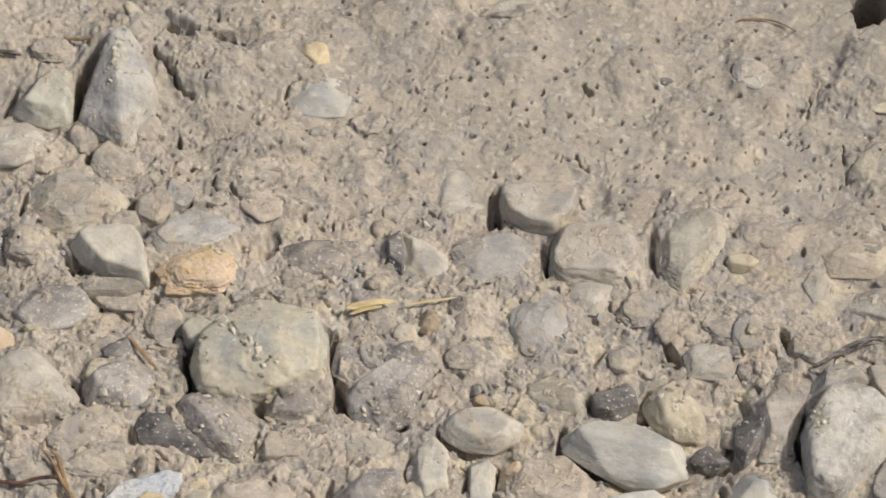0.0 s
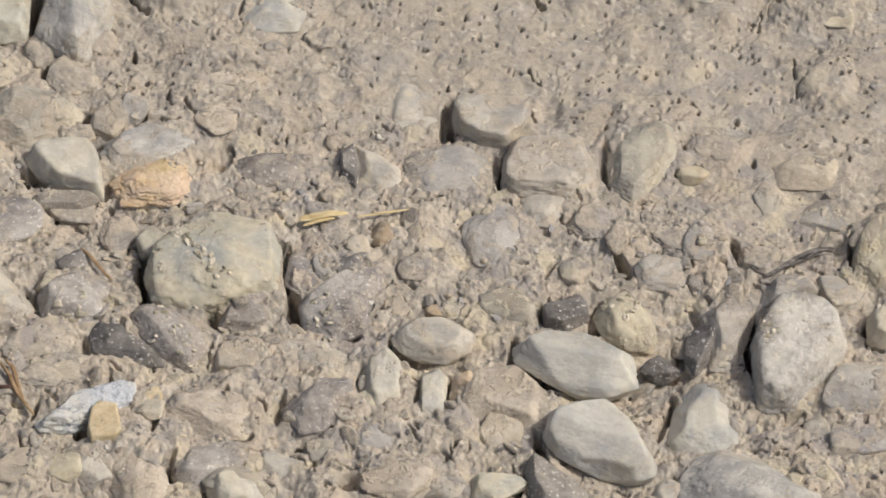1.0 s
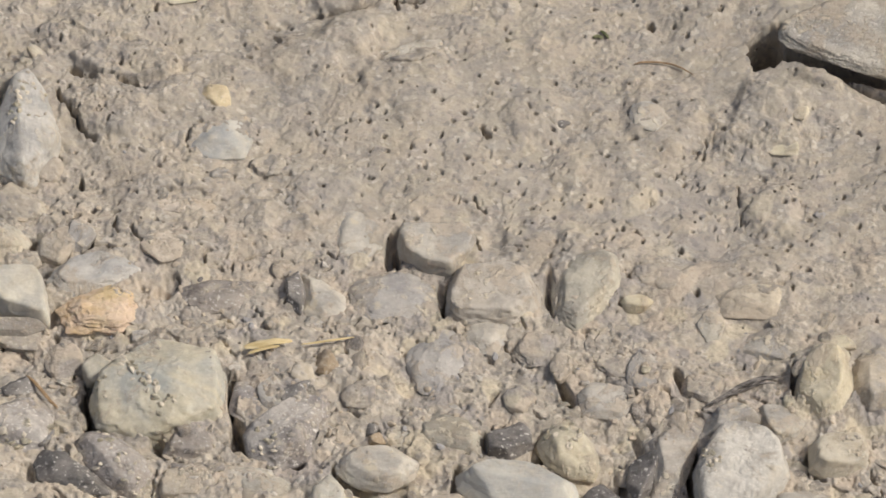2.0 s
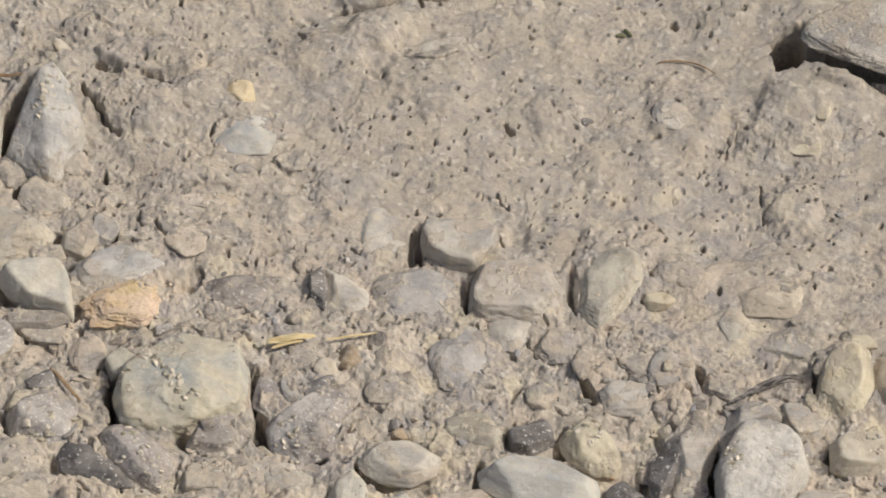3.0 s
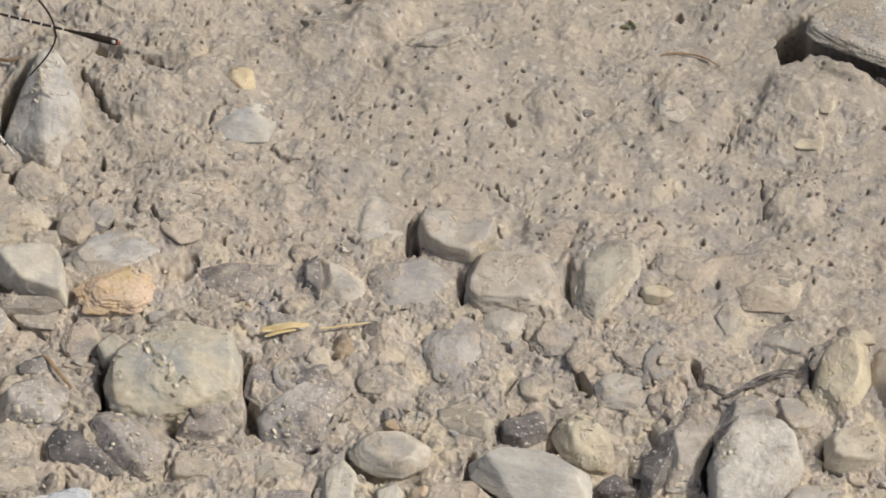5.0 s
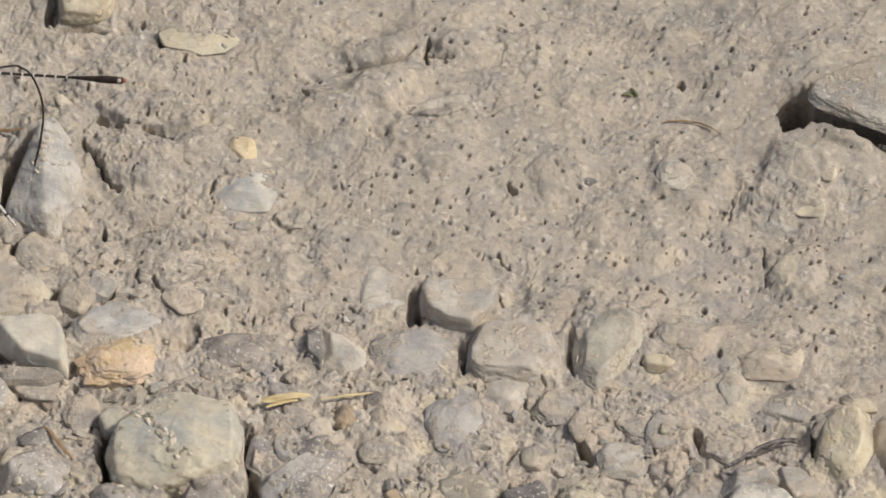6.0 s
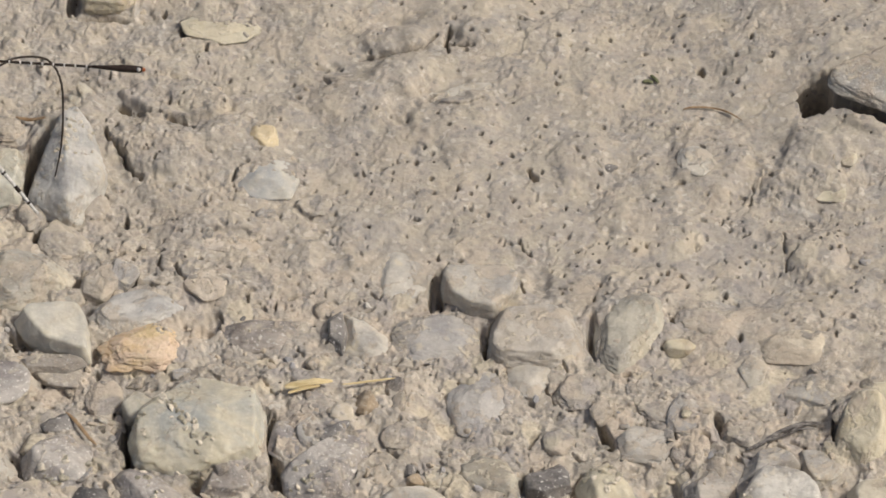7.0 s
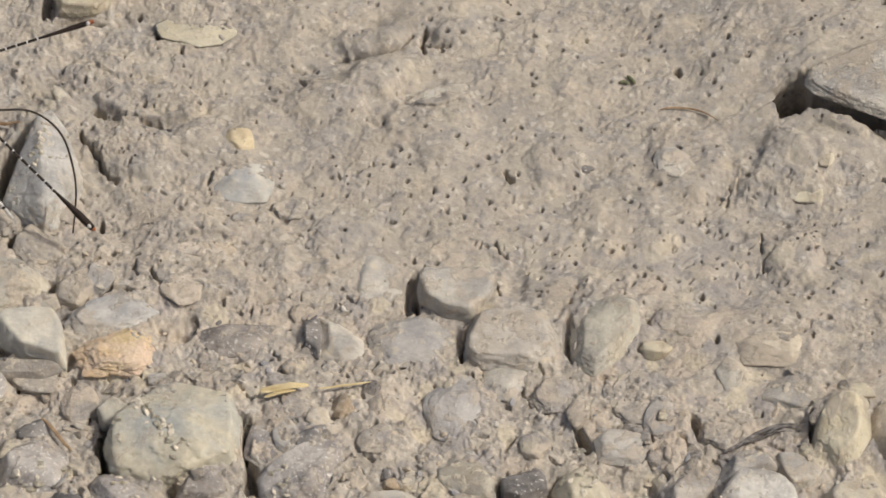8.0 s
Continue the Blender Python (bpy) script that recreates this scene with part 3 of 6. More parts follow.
# ---- stones ----
def ball(level):
    bm = bmesh.new()
    bmesh.ops.create_icosphere(bm, subdivisions=level, radius=1)
    co = np.array([v.co[:] for v in bm.verts])
    faces = np.array([[v.index for v in f.verts] for f in bm.faces])
    bm.free()
    return co / np.linalg.norm(co, axis=1)[:, None], faces


BALL = {k: ball(k) for k in (2, 3, 4, 5, 6)}
relief.bare = relief.h.copy()


def rock_shape(level, seed, sharp, cuts=(), rough=1.0, slope=(0.3, 0.7), tops=()):
    """A worn, chipped rock that fills the box from -1 to 1. cuts: its sides (angle, distance), which lean in by slope;
    tops: the faces of its upper side (the way they fall, how steeply, height)."""
    ways, faces = BALL[level]
    rng = np.random.RandomState(seed)
    off = rng.uniform(0, 90, 3)
    sharp *= 2.0 if cuts else 3.2
    total = np.full(len(ways), 1.4 ** -sharp)
    if cuts:
        folded = ways * np.array((1, 1, 0)) + np.abs(ways) * np.array((0, 0, 1))      # the sides lean in to the top and to the foot
        for a, d in cuts:
            n = np.array((math.cos(radians(a)), math.sin(radians(a)), rng.uniform(*slope)))
            total += np.clip(folded @ n / d, 0, None) ** sharp
        for a, steep, high in tops or ((rng.uniform(0, 360), 0.15, 0.74),):
            total += np.clip(ways @ np.array((math.cos(radians(a)) * steep, math.sin(radians(a)) * steep, 1.0)) / high, 0, None) ** sharp
        total += np.clip(-ways[:, 2] / 0.74, 0, None) ** sharp
    else:
        planes = [(n / np.linalg.norm(n), rng.uniform(0.66, 0.95)) for n in rng.normal(size=(11, 3))]
        planes += [(np.array((rng.normal() * 0.22, rng.normal() * 0.22, s)), 0.72) for s in (1, -1)]
        planes += [(np.array((math.cos(a), math.sin(a), rng.uniform(-0.2, 0.3))), rng.uniform(0.86, 1.0)) for a in np.arange(0, 6.28, 1.256) + rng.uniform(0, 1.2)]
        for n, d in planes:
            total += np.clip(ways @ (n / np.linalg.norm(n)) / d, 0, None) ** sharp
    for n in rng.normal(size=(6, 3)):                # small chips off its corners
        n = n / np.linalg.norm(n)
        n[2] = abs(n[2])
        reach = (ways @ n * total ** (-1.0 / sharp)).max()
        total += np.clip(ways @ n / (reach * rng.uniform(0.90, 0.98)), 0, None) ** (sharp * 1.5)
    r = total ** (-1.0 / sharp)
    r *= 1 + rough * (0.030 * fractal(ways * 2.1 + off, seed, 2) + 0.026 * fractal(ways * 5 + off, seed + 7, 3, 0.55) + 0.010 * fractal(ways * 15 + off, seed + 9, 3, 0.6))
    r *= 1 - 0.035 * rough * smooth(fractal(ways * 6.5 - off, seed + 11, 3), 0.35, 0.62)          # shallow scars
    co = ways * r[:, None]
    low, high = co.min(0), co.max(0)
    return (co - (low + high) / 2) / (high - low) * 2, faces


COUNT, COATS, GAPS, SURFACE = [0], [], [], {}
CLEAN = ("honey", "crystal", "rough", "brown")


OWN_LABEL = {
    ("milky", -9.20): "tall pointed milky grey quartz stone leaning in the clay",
    ("olive", -5.80): "large blocky olive-green flint stone with a line of clay crumbs",
    ("pale", 0.72): "blocky pale limestone pebble standing proud of the clay",
    ("warm", 2.06): "broad domed warm grey limestone pebble smeared with clay",
    ("quartz", 2.61): "long smooth grey quartz pebble lying loose on gravel",
    ("chalk", 7.81): "large bulging chalky white stone, pitted and worn",
    ("white", 3.14): "large smooth white quartz pebble lying on gravel",
    ("granite", 6.74): "broad white granite stone with dark flecks, half buried",
    ("honey", -8.23): "small cube-shaped honey-yellow calcite pebble beside a marble chip",
    ("crystal", -8.65): "long streaked blue-white marble chip on the clay",
    ("rose", 0.86): "pinkish sandstone pebble with a rusty corner, caked with clay",
    ("rough", 10.58): "large grey granite slab overhanging a dark hollow",
}


def pebble(kind, x, y, z, rx, ry, rz, turn=0, sharp=9, cuts=(), slope=(0.3, 0.7), tops=(), lap=0.5, clay=None):
    """One stone: its middle, half sizes and turn, in millimetres and degrees; lap: how far up the clay reaches; clay: how much sticks to it."""
    COUNT[0] += 1
    size = max(rx, ry)
    level = 6 if size > 1.0 else 5 if size > 0.45 else 4
    co, faces = rock_shape(level, 100 + COUNT[0], sharp, cuts, {"mud": 1.8, "ochre": 1.5, "crystal": 1.3, "chalk": 0.7}.get(kind, 0.4 if kind in ("quartz", "white", "honey") else 0.6), slope, tops)
    ground = float(relief.bare[min(len(relief.y) - 1, int(np.searchsorted(relief.y, y))), min(len(relief.x) - 1, int(np.searchsorted(relief.x, x)))])
    seat = ground * (0.6 if rz > 0.15 else 1.0)
    if lap:                           # sunk in the clay, which laps up round it
        share = lap * (1.0 if size > 0.6 else 0.6)
        relief.skirt(x + (0.08 * rx if z > 0 else 0), y, rx * 1.12, ry * 1.12, (z + rz) * share, turn)
        rx, ry = rx * 1.03, ry * 1.03
    if cuts and z + rz > 0.28:
        GAPS.append((x - rx * 1.02, y - 0.1 * ry, 0.13, 0.55 * ry, z + rz))
    if lap and kind not in CLEAN:
        c, s = math.cos(radians(turn)), math.sin(radians(turn))
        shape = (co * np.array((rx, ry, rz)))[co[:, 2] > -0.1]
        amount = 0.55 * lap if clay is None else clay
        COATS.append((shape @ np.array(((c, s, 0), (-s, c, 0), (0, 0, 1))) + np.array((x, y, z + seat)), amount, 300 + COUNT[0], 0.0 if kind in ("quartz", "white") else 0.06))
    name = "clay_lump" if kind == "mud" else "pebble"
    ob = new(name, mesh_from(name, co * np.array((rx, ry, rz)) * MM, faces, STONE[kind]))
    ob.matrix_world = pose(x * MM, y * MM, (z + seat) * MM, 0, 0, turn)
    SURFACE[kind, x] = ob, co * np.array((rx, ry, rz))
    return tagged(ob, OWN_LABEL.get((kind, x), LABEL[kind]), "clay lump" if kind == "mud" else "pebble", "lumps of dried clay" if kind == "mud" else "pebbles in the clay")


pebble("milky", -9.20, 4.06, 0.00, 0.93, 1.85, 0.75, cuts=((-115, 0.95), (-104, 0.93), (-61, 0.96), (-18, 0.99), (20, 0.90), (50, 0.87), (114, 0.85), (151, 0.68), (158, 0.70)), sharp=16, slope=(0.15, 0.35), tops=((12, 0.25, 0.70), (178, 0.50, 0.70)), lap=0.25, clay=0.10)
pebble("olive", -5.80, -4.12, 0.00, 1.57, 1.49, 0.72, cuts=((-167, 1.04), (-112, 0.93), (-71, 0.94), (-59, 0.99), (-1, 0.99), (18, 1.04), (72, 0.95), (116, 0.89), (130, 0.86), (168, 0.92)), sharp=26, slope=(0.15, 0.4), tops=((235, 0.40, 0.72), (350, 0.20, 0.76), (90, 0.5, 0.74)), lap=0.3, clay=0.2)
pebble("pale", 0.72, 0.31, 0.10, 0.92, 0.75, 0.45, cuts=((-175, 0.96), (-135, 0.81), (-104, 0.87), (-34, 0.88), (-7, 0.92), (40, 1.15), (96, 0.93), (167, 1.07)), sharp=26, slope=(0.04, 0.16), tops=((70, 0.15, 0.72),), lap=0.35, clay=0.10)
pebble("warm", 2.06, -1.09, 0.00, 1.11, 0.94, 0.45, cuts=((-141, 1.20), (-93, 0.97), (-47, 1.09), (-4, 0.99), (20, 0.97), (77, 0.92), (118, 1.01), (161, 0.94), (175, 0.94)), sharp=15, slope=(0.15, 0.4), lap=0.35, clay=0.2)
pebble("pale", 2.01, -2.31, 0.00, 0.63, 0.60, 0.18, cuts=((-171, 0.89), (-101, 0.97), (-32, 0.60), (38, 1.07), (101, 0.87)), sharp=14, slope=(0.6, 1.0), lap=0.4, clay=0.2)
pebble("bluish", 0.83, -3.15, 0.00, 0.82, 1.04, 0.24, cuts=((-155, 1.04), (-100, 0.97), (-40, 0.68), (-36, 0.68), (12, 1.02), (59, 0.99), (101, 0.93), (138, 0.92), (174, 0.96)), sharp=13, slope=(0.5, 1.0), lap=0.4, clay=0.02)
pebble("olivegrey", 4.32, -0.95, 0.00, 0.89, 1.22, 0.42, cuts=((-164, 0.99), (-122, 1.00), (-52, 0.62), (10, 0.99), (67, 1.02), (106, 0.89), (133, 0.90), (165, 0.94)), sharp=13, slope=(0.3, 0.6), lap=0.45, clay=0.42)
pebble("bluish", -0.28, -1.16, 0.00, 1.05, 0.77, 0.20, cuts=((-177, 0.98), (-142, 1.04), (-92, 0.98), (-49, 1.12), (8, 0.90), (42, 0.88), (104, 0.90), (149, 1.01)), sharp=22, slope=(0.4, 0.8), lap=0.4, clay=0.2)
pebble("speckgrey", -2.71, -5.30, 0.00, 1.07, 1.20, 0.62, cuts=((-157, 1.04), (-112, 1.00), (-71, 0.88), (-34, 0.79), (-9, 0.88), (44, 1.19), (99, 0.88), (129, 0.60), (157, 0.80)), sharp=16, slope=(0.3, 0.6), tops=((20, 0.55, 0.75), (200, 0.45, 0.75)), lap=0.25, clay=0.05)
pebble("mauve", -6.79, -6.33, 0.00, 1.06, 1.05, 0.50, cuts=((-143, 0.58), (-138, 0.57), (-107, 0.78), (-32, 1.03), (15, 0.88), (47, 0.72), (78, 0.85), (127, 1.15), (173, 1.04)), sharp=17, slope=(0.35, 0.7), lap=0.25, clay=0.1)
pebble("slate", -7.77, -6.57, 0.00, 0.88, 0.68, 0.30, cuts=((-170, 0.92), (-122, 0.75), (-85, 1.01), (26, 0.49), (37, 0.41), (81, 0.86), (158, 1.08)), sharp=22, slope=(0.4, 0.8), lap=0.3, clay=0.05)
pebble("speckgrey", -9.05, -5.10, 0.00, 0.82, 0.87, 0.45, cuts=((-170, 0.98), (-118, 0.93), (-95, 0.95), (-43, 1.10), (0, 1.00), (47, 0.95), (106, 0.87), (141, 0.81)), sharp=17, slope=(0.3, 0.7), lap=0.25, clay=0.15)
pebble("umber", -5.02, -5.66, 0.03, 0.64, 0.49, 0.27, cuts=((-103, 0.98), (-66, 0.91), (-4, 0.96), (50, 1.00), (108, 0.84), (171, 0.86)), sharp=24, slope=(0.2, 0.5), lap=0.25, clay=0.05)
pebble("pale", -0.67, -6.56, 0.18, 0.99, 0.67, 0.37, cuts=((-161, 0.87), (-142, 0.87), (-97, 0.95), (-46, 0.96), (-9, 0.94), (41, 0.95), (98, 0.94), (145, 0.95)), sharp=17, slope=(0.25, 0.6), lap=0, clay=0.0)
pebble("quartz", 2.61, -7.26, 0.28, 1.47, 0.92, 0.57, cuts=((-177, 0.97), (-139, 0.69), (-125, 0.71), (-95, 0.95), (-59, 1.11), (5, 0.94), (45, 0.86), (82, 0.93), (125, 1.08)), sharp=24, slope=(0.15, 0.5), tops=((60, 0.30, 0.75), (-110, 0.75, 0.72)), lap=0, clay=0.0)
pebble("coal", 2.40, -5.46, 0.06, 0.56, 0.56, 0.34, cuts=((-174, 0.99), (-97, 0.98), (-56, 0.90), (6, 0.95), (43, 1.02), (123, 0.59)), sharp=34, slope=(0.1, 0.35), tops=((40, 0.35, 0.75),), lap=0.3, clay=0.0)
pebble("lemon", 3.80, -5.68, 0.00, 0.75, 0.92, 0.45, cuts=((-158, 0.89), (-123, 0.79), (-94, 0.94), (-22, 1.03), (25, 0.79), (56, 0.82), (120, 0.87), (155, 0.95)), sharp=16, slope=(0.3, 0.7), lap=0.35, clay=0.25)
pebble("coal", 5.55, -6.51, 0.04, 0.45, 0.87, 0.28, cuts=((-137, 0.96), (-73, 0.84), (-36, 0.67), (7, 1.02), (108, 0.66), (111, 0.64), (161, 0.83)), sharp=34, slope=(0.1, 0.4), tops=((150, 0.6, 0.66),), lap=0.3, clay=0.0)
pebble("warm", 6.29, -6.03, 0.00, 0.72, 1.25, 0.36, cuts=((-172, 0.94), (-92, 1.00), (-27, 0.47), (83, 1.02), (118, 0.80)), sharp=20, slope=(0.3, 0.6), tops=((40, 0.45, 0.70),), lap=0.3, clay=0.1)
pebble("chalk", 7.81, -6.90, 0.00, 1.12, 1.67, 0.85, cuts=((-179, 1.00), (-173, 1.04), (-94, 1.01), (-54, 0.67), (-48, 0.68), (1, 1.00), (42, 0.94), (71, 0.94), (104, 0.97), (131, 0.95), (145, 0.95)), sharp=9, slope=(0.05, 0.25), tops=((-60, 0.20, 0.78), (70, 0.20, 0.80)), lap=0.2, clay=0.0)
pebble("greyw", 7.61, -5.01, 0.05, 0.71, 0.54, 0.40, cuts=((-75, 0.70), (-53, 0.78), (15, 0.91), (57, 0.91), (110, 0.90), (150, 0.71), (172, 0.85)), sharp=18, slope=(0.2, 0.6), lap=0.3, clay=0.1)
pebble("pale", 8.80, -5.13, 0.10, 0.54, 0.55, 0.25, cuts=((-171, 0.84), (-153, 0.80), (-61, 0.69), (-44, 0.71), (49, 0.67), (91, 1.00)), sharp=34, slope=(0.1, 0.4), tops=((60, 0.3, 0.72),), lap=0.2, clay=0.0)
pebble("lemon", 9.80, -3.89, 0.00, 0.70, 1.16, 0.65, cuts=((-125, 0.92), (-81, 0.96), (-20, 1.01), (8, 0.97), (89, 1.00), (133, 0.89), (168, 0.89)), sharp=8, slope=(0.2, 0.5), tops=((190, 0.4, 0.80),), lap=0.3, clay=0.12)
pebble("cream", 10.12, -6.16, 0.05, 0.75, 0.58, 0.50, cuts=((-126, 1.14), (-88, 0.98), (-57, 0.92), (-13, 0.92), (27, 1.01), (88, 0.98), (130, 1.12), (179, 0.99)), sharp=22, slope=(0.15, 0.5), lap=0.3, clay=0.0)
pebble("quartz", 5.56, -8.65, 0.00, 0.84, 1.13, 0.48, cuts=((-111, 0.96), (-69, 0.91), (11, 0.87), (18, 0.88), (103, 0.84), (137, 0.73), (166, 0.81)), sharp=14, slope=(0.4, 0.8), lap=0.3, clay=0.05)
pebble("white", 3.14, -9.59, 0.30, 1.31, 1.17, 0.65, cuts=((-152, 0.84), (-126, 0.75), (-101, 0.87), (-71, 1.14), (2, 0.98), (22, 0.72), (40, 0.74), (99, 0.97), (115, 1.00), (168, 1.00)), sharp=20, slope=(0.15, 0.5), tops=((60, 0.35, 0.72), (-120, 0.65, 0.74)), lap=0, clay=0.0)
pebble("granite", 6.74, -10.81, 0.00, 1.79, 1.17, 0.60, cuts=((-173, 0.98), (-114, 0.97), (-80, 0.96), (-15, 1.03), (46, 0.52), (51, 0.56), (132, 0.98), (159, 0.96)), sharp=13, slope=(0.4, 0.8), lap=0.2, clay=0.0)
pebble("darkgrey", 2.18, -10.72, 0.00, 0.85, 1.04, 0.55, cuts=((-173, 0.93), (-147, 0.92), (-90, 1.00), (-5, 1.02), (50, 0.45), (57, 0.49), (144, 1.10)), sharp=18, slope=(0.3, 0.6), tops=((20, 0.5, 0.72),), lap=0.3, clay=0.1)
pebble("rose", 0.86, -8.16, 0.00, 1.15, 0.98, 0.50, cuts=((-167, 0.94), (-112, 0.84), (-76, 1.03), (-8, 0.97), (35, 0.90), (90, 1.00), (106, 1.00), (172, 1.01)), sharp=20, slope=(0.3, 0.6), lap=0.35, clay=0.25)
pebble("crystal", -8.65, -8.48, 0.08, 1.17, 0.75, 0.37, cuts=((-166, 1.10), (-96, 1.02), (-49, 0.63), (-5, 0.92), (74, 1.11), (118, 0.63), (149, 0.58)), sharp=26, slope=(0.1, 0.4), tops=((30, 0.30, 0.68),), lap=0.2, clay=0.0)
pebble("honey", -8.23, -9.13, 0.12, 0.41, 0.54, 0.33, cuts=((-159, 1.04), (-86, 0.94), (-48, 1.04), (12, 0.88), (82, 0.94), (128, 1.00), (172, 0.95)), sharp=28, slope=(0.05, 0.25), lap=0, clay=0.0)
pebble("rose", -5.82, -8.53, 0.00, 1.19, 0.80, 0.40, cuts=((-168, 0.99), (-112, 0.90), (-90, 1.00), (-19, 0.96), (23, 0.90), (70, 0.92), (104, 0.99), (157, 0.90)), sharp=18, slope=(0.3, 0.7), lap=0.35, clay=0.15)
pebble("speckgrey", -5.74, -10.05, 0.00, 0.94, 0.73, 0.45, cuts=((-168, 1.00), (-127, 1.00), (-63, 0.74), (-17, 0.87), (41, 0.95), (104, 0.87), (162, 0.91)), sharp=18, slope=(0.3, 0.6), lap=0.3, clay=0.1)
pebble("ivory", -5.22, -10.91, 0.05, 0.66, 0.60, 0.45, cuts=((-167, 0.93), (-87, 0.96), (-9, 0.98), (31, 0.88), (75, 0.87), (140, 0.91)), sharp=16, slope=(0.3, 0.6), lap=0.3, clay=0.1)
pebble("mauve", -3.26, -8.30, 0.00, 0.89, 0.91, 0.42, cuts=((-145, 0.98), (-78, 0.87), (-45, 0.66), (10, 1.00), (74, 0.98), (128, 0.73), (149, 0.71)), sharp=17, slope=(0.3, 0.7), lap=0.3, clay=0.15)
pebble("ivory", -1.83, -7.59, 0.00, 0.49, 0.95, 0.36, cuts=((-112, 1.02), (-72, 0.87), (-8, 0.94), (55, 0.88), (115, 0.86), (178, 0.98)), sharp=20, slope=(0.3, 0.6), lap=0.35, clay=0.2)
pebble("ivory", -0.67, -8.03, 0.03, 0.32, 0.76, 0.31, cuts=((-89, 0.98), (-7, 0.91), (60, 1.06), (101, 0.90), (180, 1.00)), sharp=22, slope=(0.2, 0.5), lap=0.3, clay=0.15)
pebble("cream", -10.11, 0.58, 0.00, 1.21, 0.97, 0.50, cuts=((-175, 1.01), (-133, 1.05), (-98, 1.00), (-64, 0.87), (-25, 0.94), (23, 0.89), (47, 0.79), (111, 0.90), (139, 0.87), (165, 0.91)), sharp=18, slope=(0.4, 0.8), tops=((60, 0.3, 0.70),), lap=0.4, clay=0.4)
pebble("ivory", -9.32, -1.20, 0.12, 0.92, 0.86, 0.48, cuts=((-156, 0.74), (-127, 0.57), (-109, 0.62), (6, 0.90), (26, 0.95), (87, 0.99), (112, 1.01), (142, 1.04)), sharp=28, slope=(0.1, 0.4), tops=((60, 0.22, 0.72),), lap=0.2, clay=0.0)
pebble("umberlight", -9.30, -2.06, 0.04, 0.86, 0.26, 0.24, cuts=((-170, 0.96), (-90, 0.99), (-31, 0.84), (10, 0.99), (90, 0.99), (143, 0.88)), sharp=22, slope=(0.3, 0.6), lap=0.3, clay=0.1)
pebble("grey", -7.34, -0.43, 0.00, 1.15, 0.69, 0.36, cuts=((-163, 1.06), (-90, 1.00), (-63, 0.76), (-37, 0.75), (24, 0.95), (54, 0.94), (115, 0.81), (158, 0.79)), sharp=16, slope=(0.4, 0.8), lap=0.35, clay=0.12)
pebble("ochre", -7.22, -1.56, 0.00, 1.03, 0.73, 0.34, cuts=((-157, 0.97), (-93, 0.97), (-45, 1.02), (-12, 0.98), (25, 0.91), (43, 0.91), (126, 0.62), (144, 0.73)), sharp=24, slope=(0.3, 0.7), lap=0.3, clay=0.15)
pebble("lemon", -11.19, -0.85, 0.00, 0.45, 0.58, 0.40, cuts=((-144, 1.00), (-74, 0.82), (-18, 0.89), (40, 0.89), (109, 0.84), (162, 0.85)), sharp=17, slope=(0.3, 0.7), lap=0.35, clay=0.25)
pebble("sage", -10.97, 3.75, 0.00, 0.72, 0.89, 0.50, cuts=((-129, 1.02), (-103, 0.94), (-82, 1.02), (-5, 0.97), (13, 1.06), (82, 1.03), (132, 0.55), (146, 0.54)), sharp=22, slope=(0.2, 0.5), tops=((80, 0.25, 0.7),), lap=0.3, clay=0.1)
pebble("tan", -10.08, 2.53, 0.00, 0.32, 0.36, 0.26, cuts=((-137, 0.82), (-67, 0.85), (28, 0.66), (80, 0.86), (168, 0.95)), sharp=18, slope=(0.3, 0.6), lap=0.3, clay=0.1)
pebble("sage", -11.58, 2.27, 0.00, 0.78, 0.46, 0.30, cuts=((-125, 1.09), (-77, 0.87), (-38, 0.81), (14, 0.96), (64, 1.00), (112, 0.84), (124, 0.86), (177, 0.96)), sharp=16, slope=(0.5, 0.9), lap=0.4, clay=0.15)
pebble("umber", -4.46, -1.13, 0.03, 0.92, 0.51, 0.21, cuts=((-174, 0.95), (-144, 0.96), (-87, 0.98), (-32, 0.97), (10, 0.95), (84, 0.97), (123, 0.95)), sharp=24, slope=(0.3, 0.6), lap=0.3, clay=0.15)
pebble("slate", -2.60, -1.08, 0.04, 0.25, 0.67, 0.22, cuts=((-171, 0.89), (-109, 0.77), (-27, 0.93), (33, 0.79), (106, 0.88)), sharp=28, slope=(0.2, 0.5), lap=0.2, clay=0.0)
pebble("pale", -1.95, -1.17, 0.00, 0.53, 0.73, 0.26, cuts=((-178, 0.97), (-109, 0.95), (-70, 0.94), (8, 0.91), (55, 0.58), (75, 0.71)), sharp=20, slope=(0.3, 0.7), lap=0.3, clay=0.2)
pebble("quartz", -4.43, 3.80, 0.00, 0.74, 0.66, 0.21, cuts=((-176, 0.96), (-123, 1.00), (-88, 0.99), (-16, 1.00), (16, 0.92), (79, 0.92), (126, 1.01)), sharp=11, slope=(0.5, 0.9), lap=0.35, clay=0.40)
pebble("rough", 10.58, 6.50, 0.46, 1.66, 1.46, 0.26, cuts=((-177, 0.99), (-141, 0.84), (-118, 0.66), (-117, 0.66), (-117, 0.66), (-101, 0.79), (-1, 1.00), (23, 1.00), (103, 0.82), (120, 0.74), (134, 0.82)), sharp=16, slope=(0.04, 0.18), tops=((-90, 0.12, 0.78), (170, 0.12, 0.80)), lap=0)
pebble("tan", 11.03, -3.89, 0.11, 0.57, 0.86, 0.37, 0, 14, ((105, 0.95), (54, 0.85), (-12, 0.91), (-81, 0.92), (-133, 1.0), (180, 1.0),), lap=0.3)
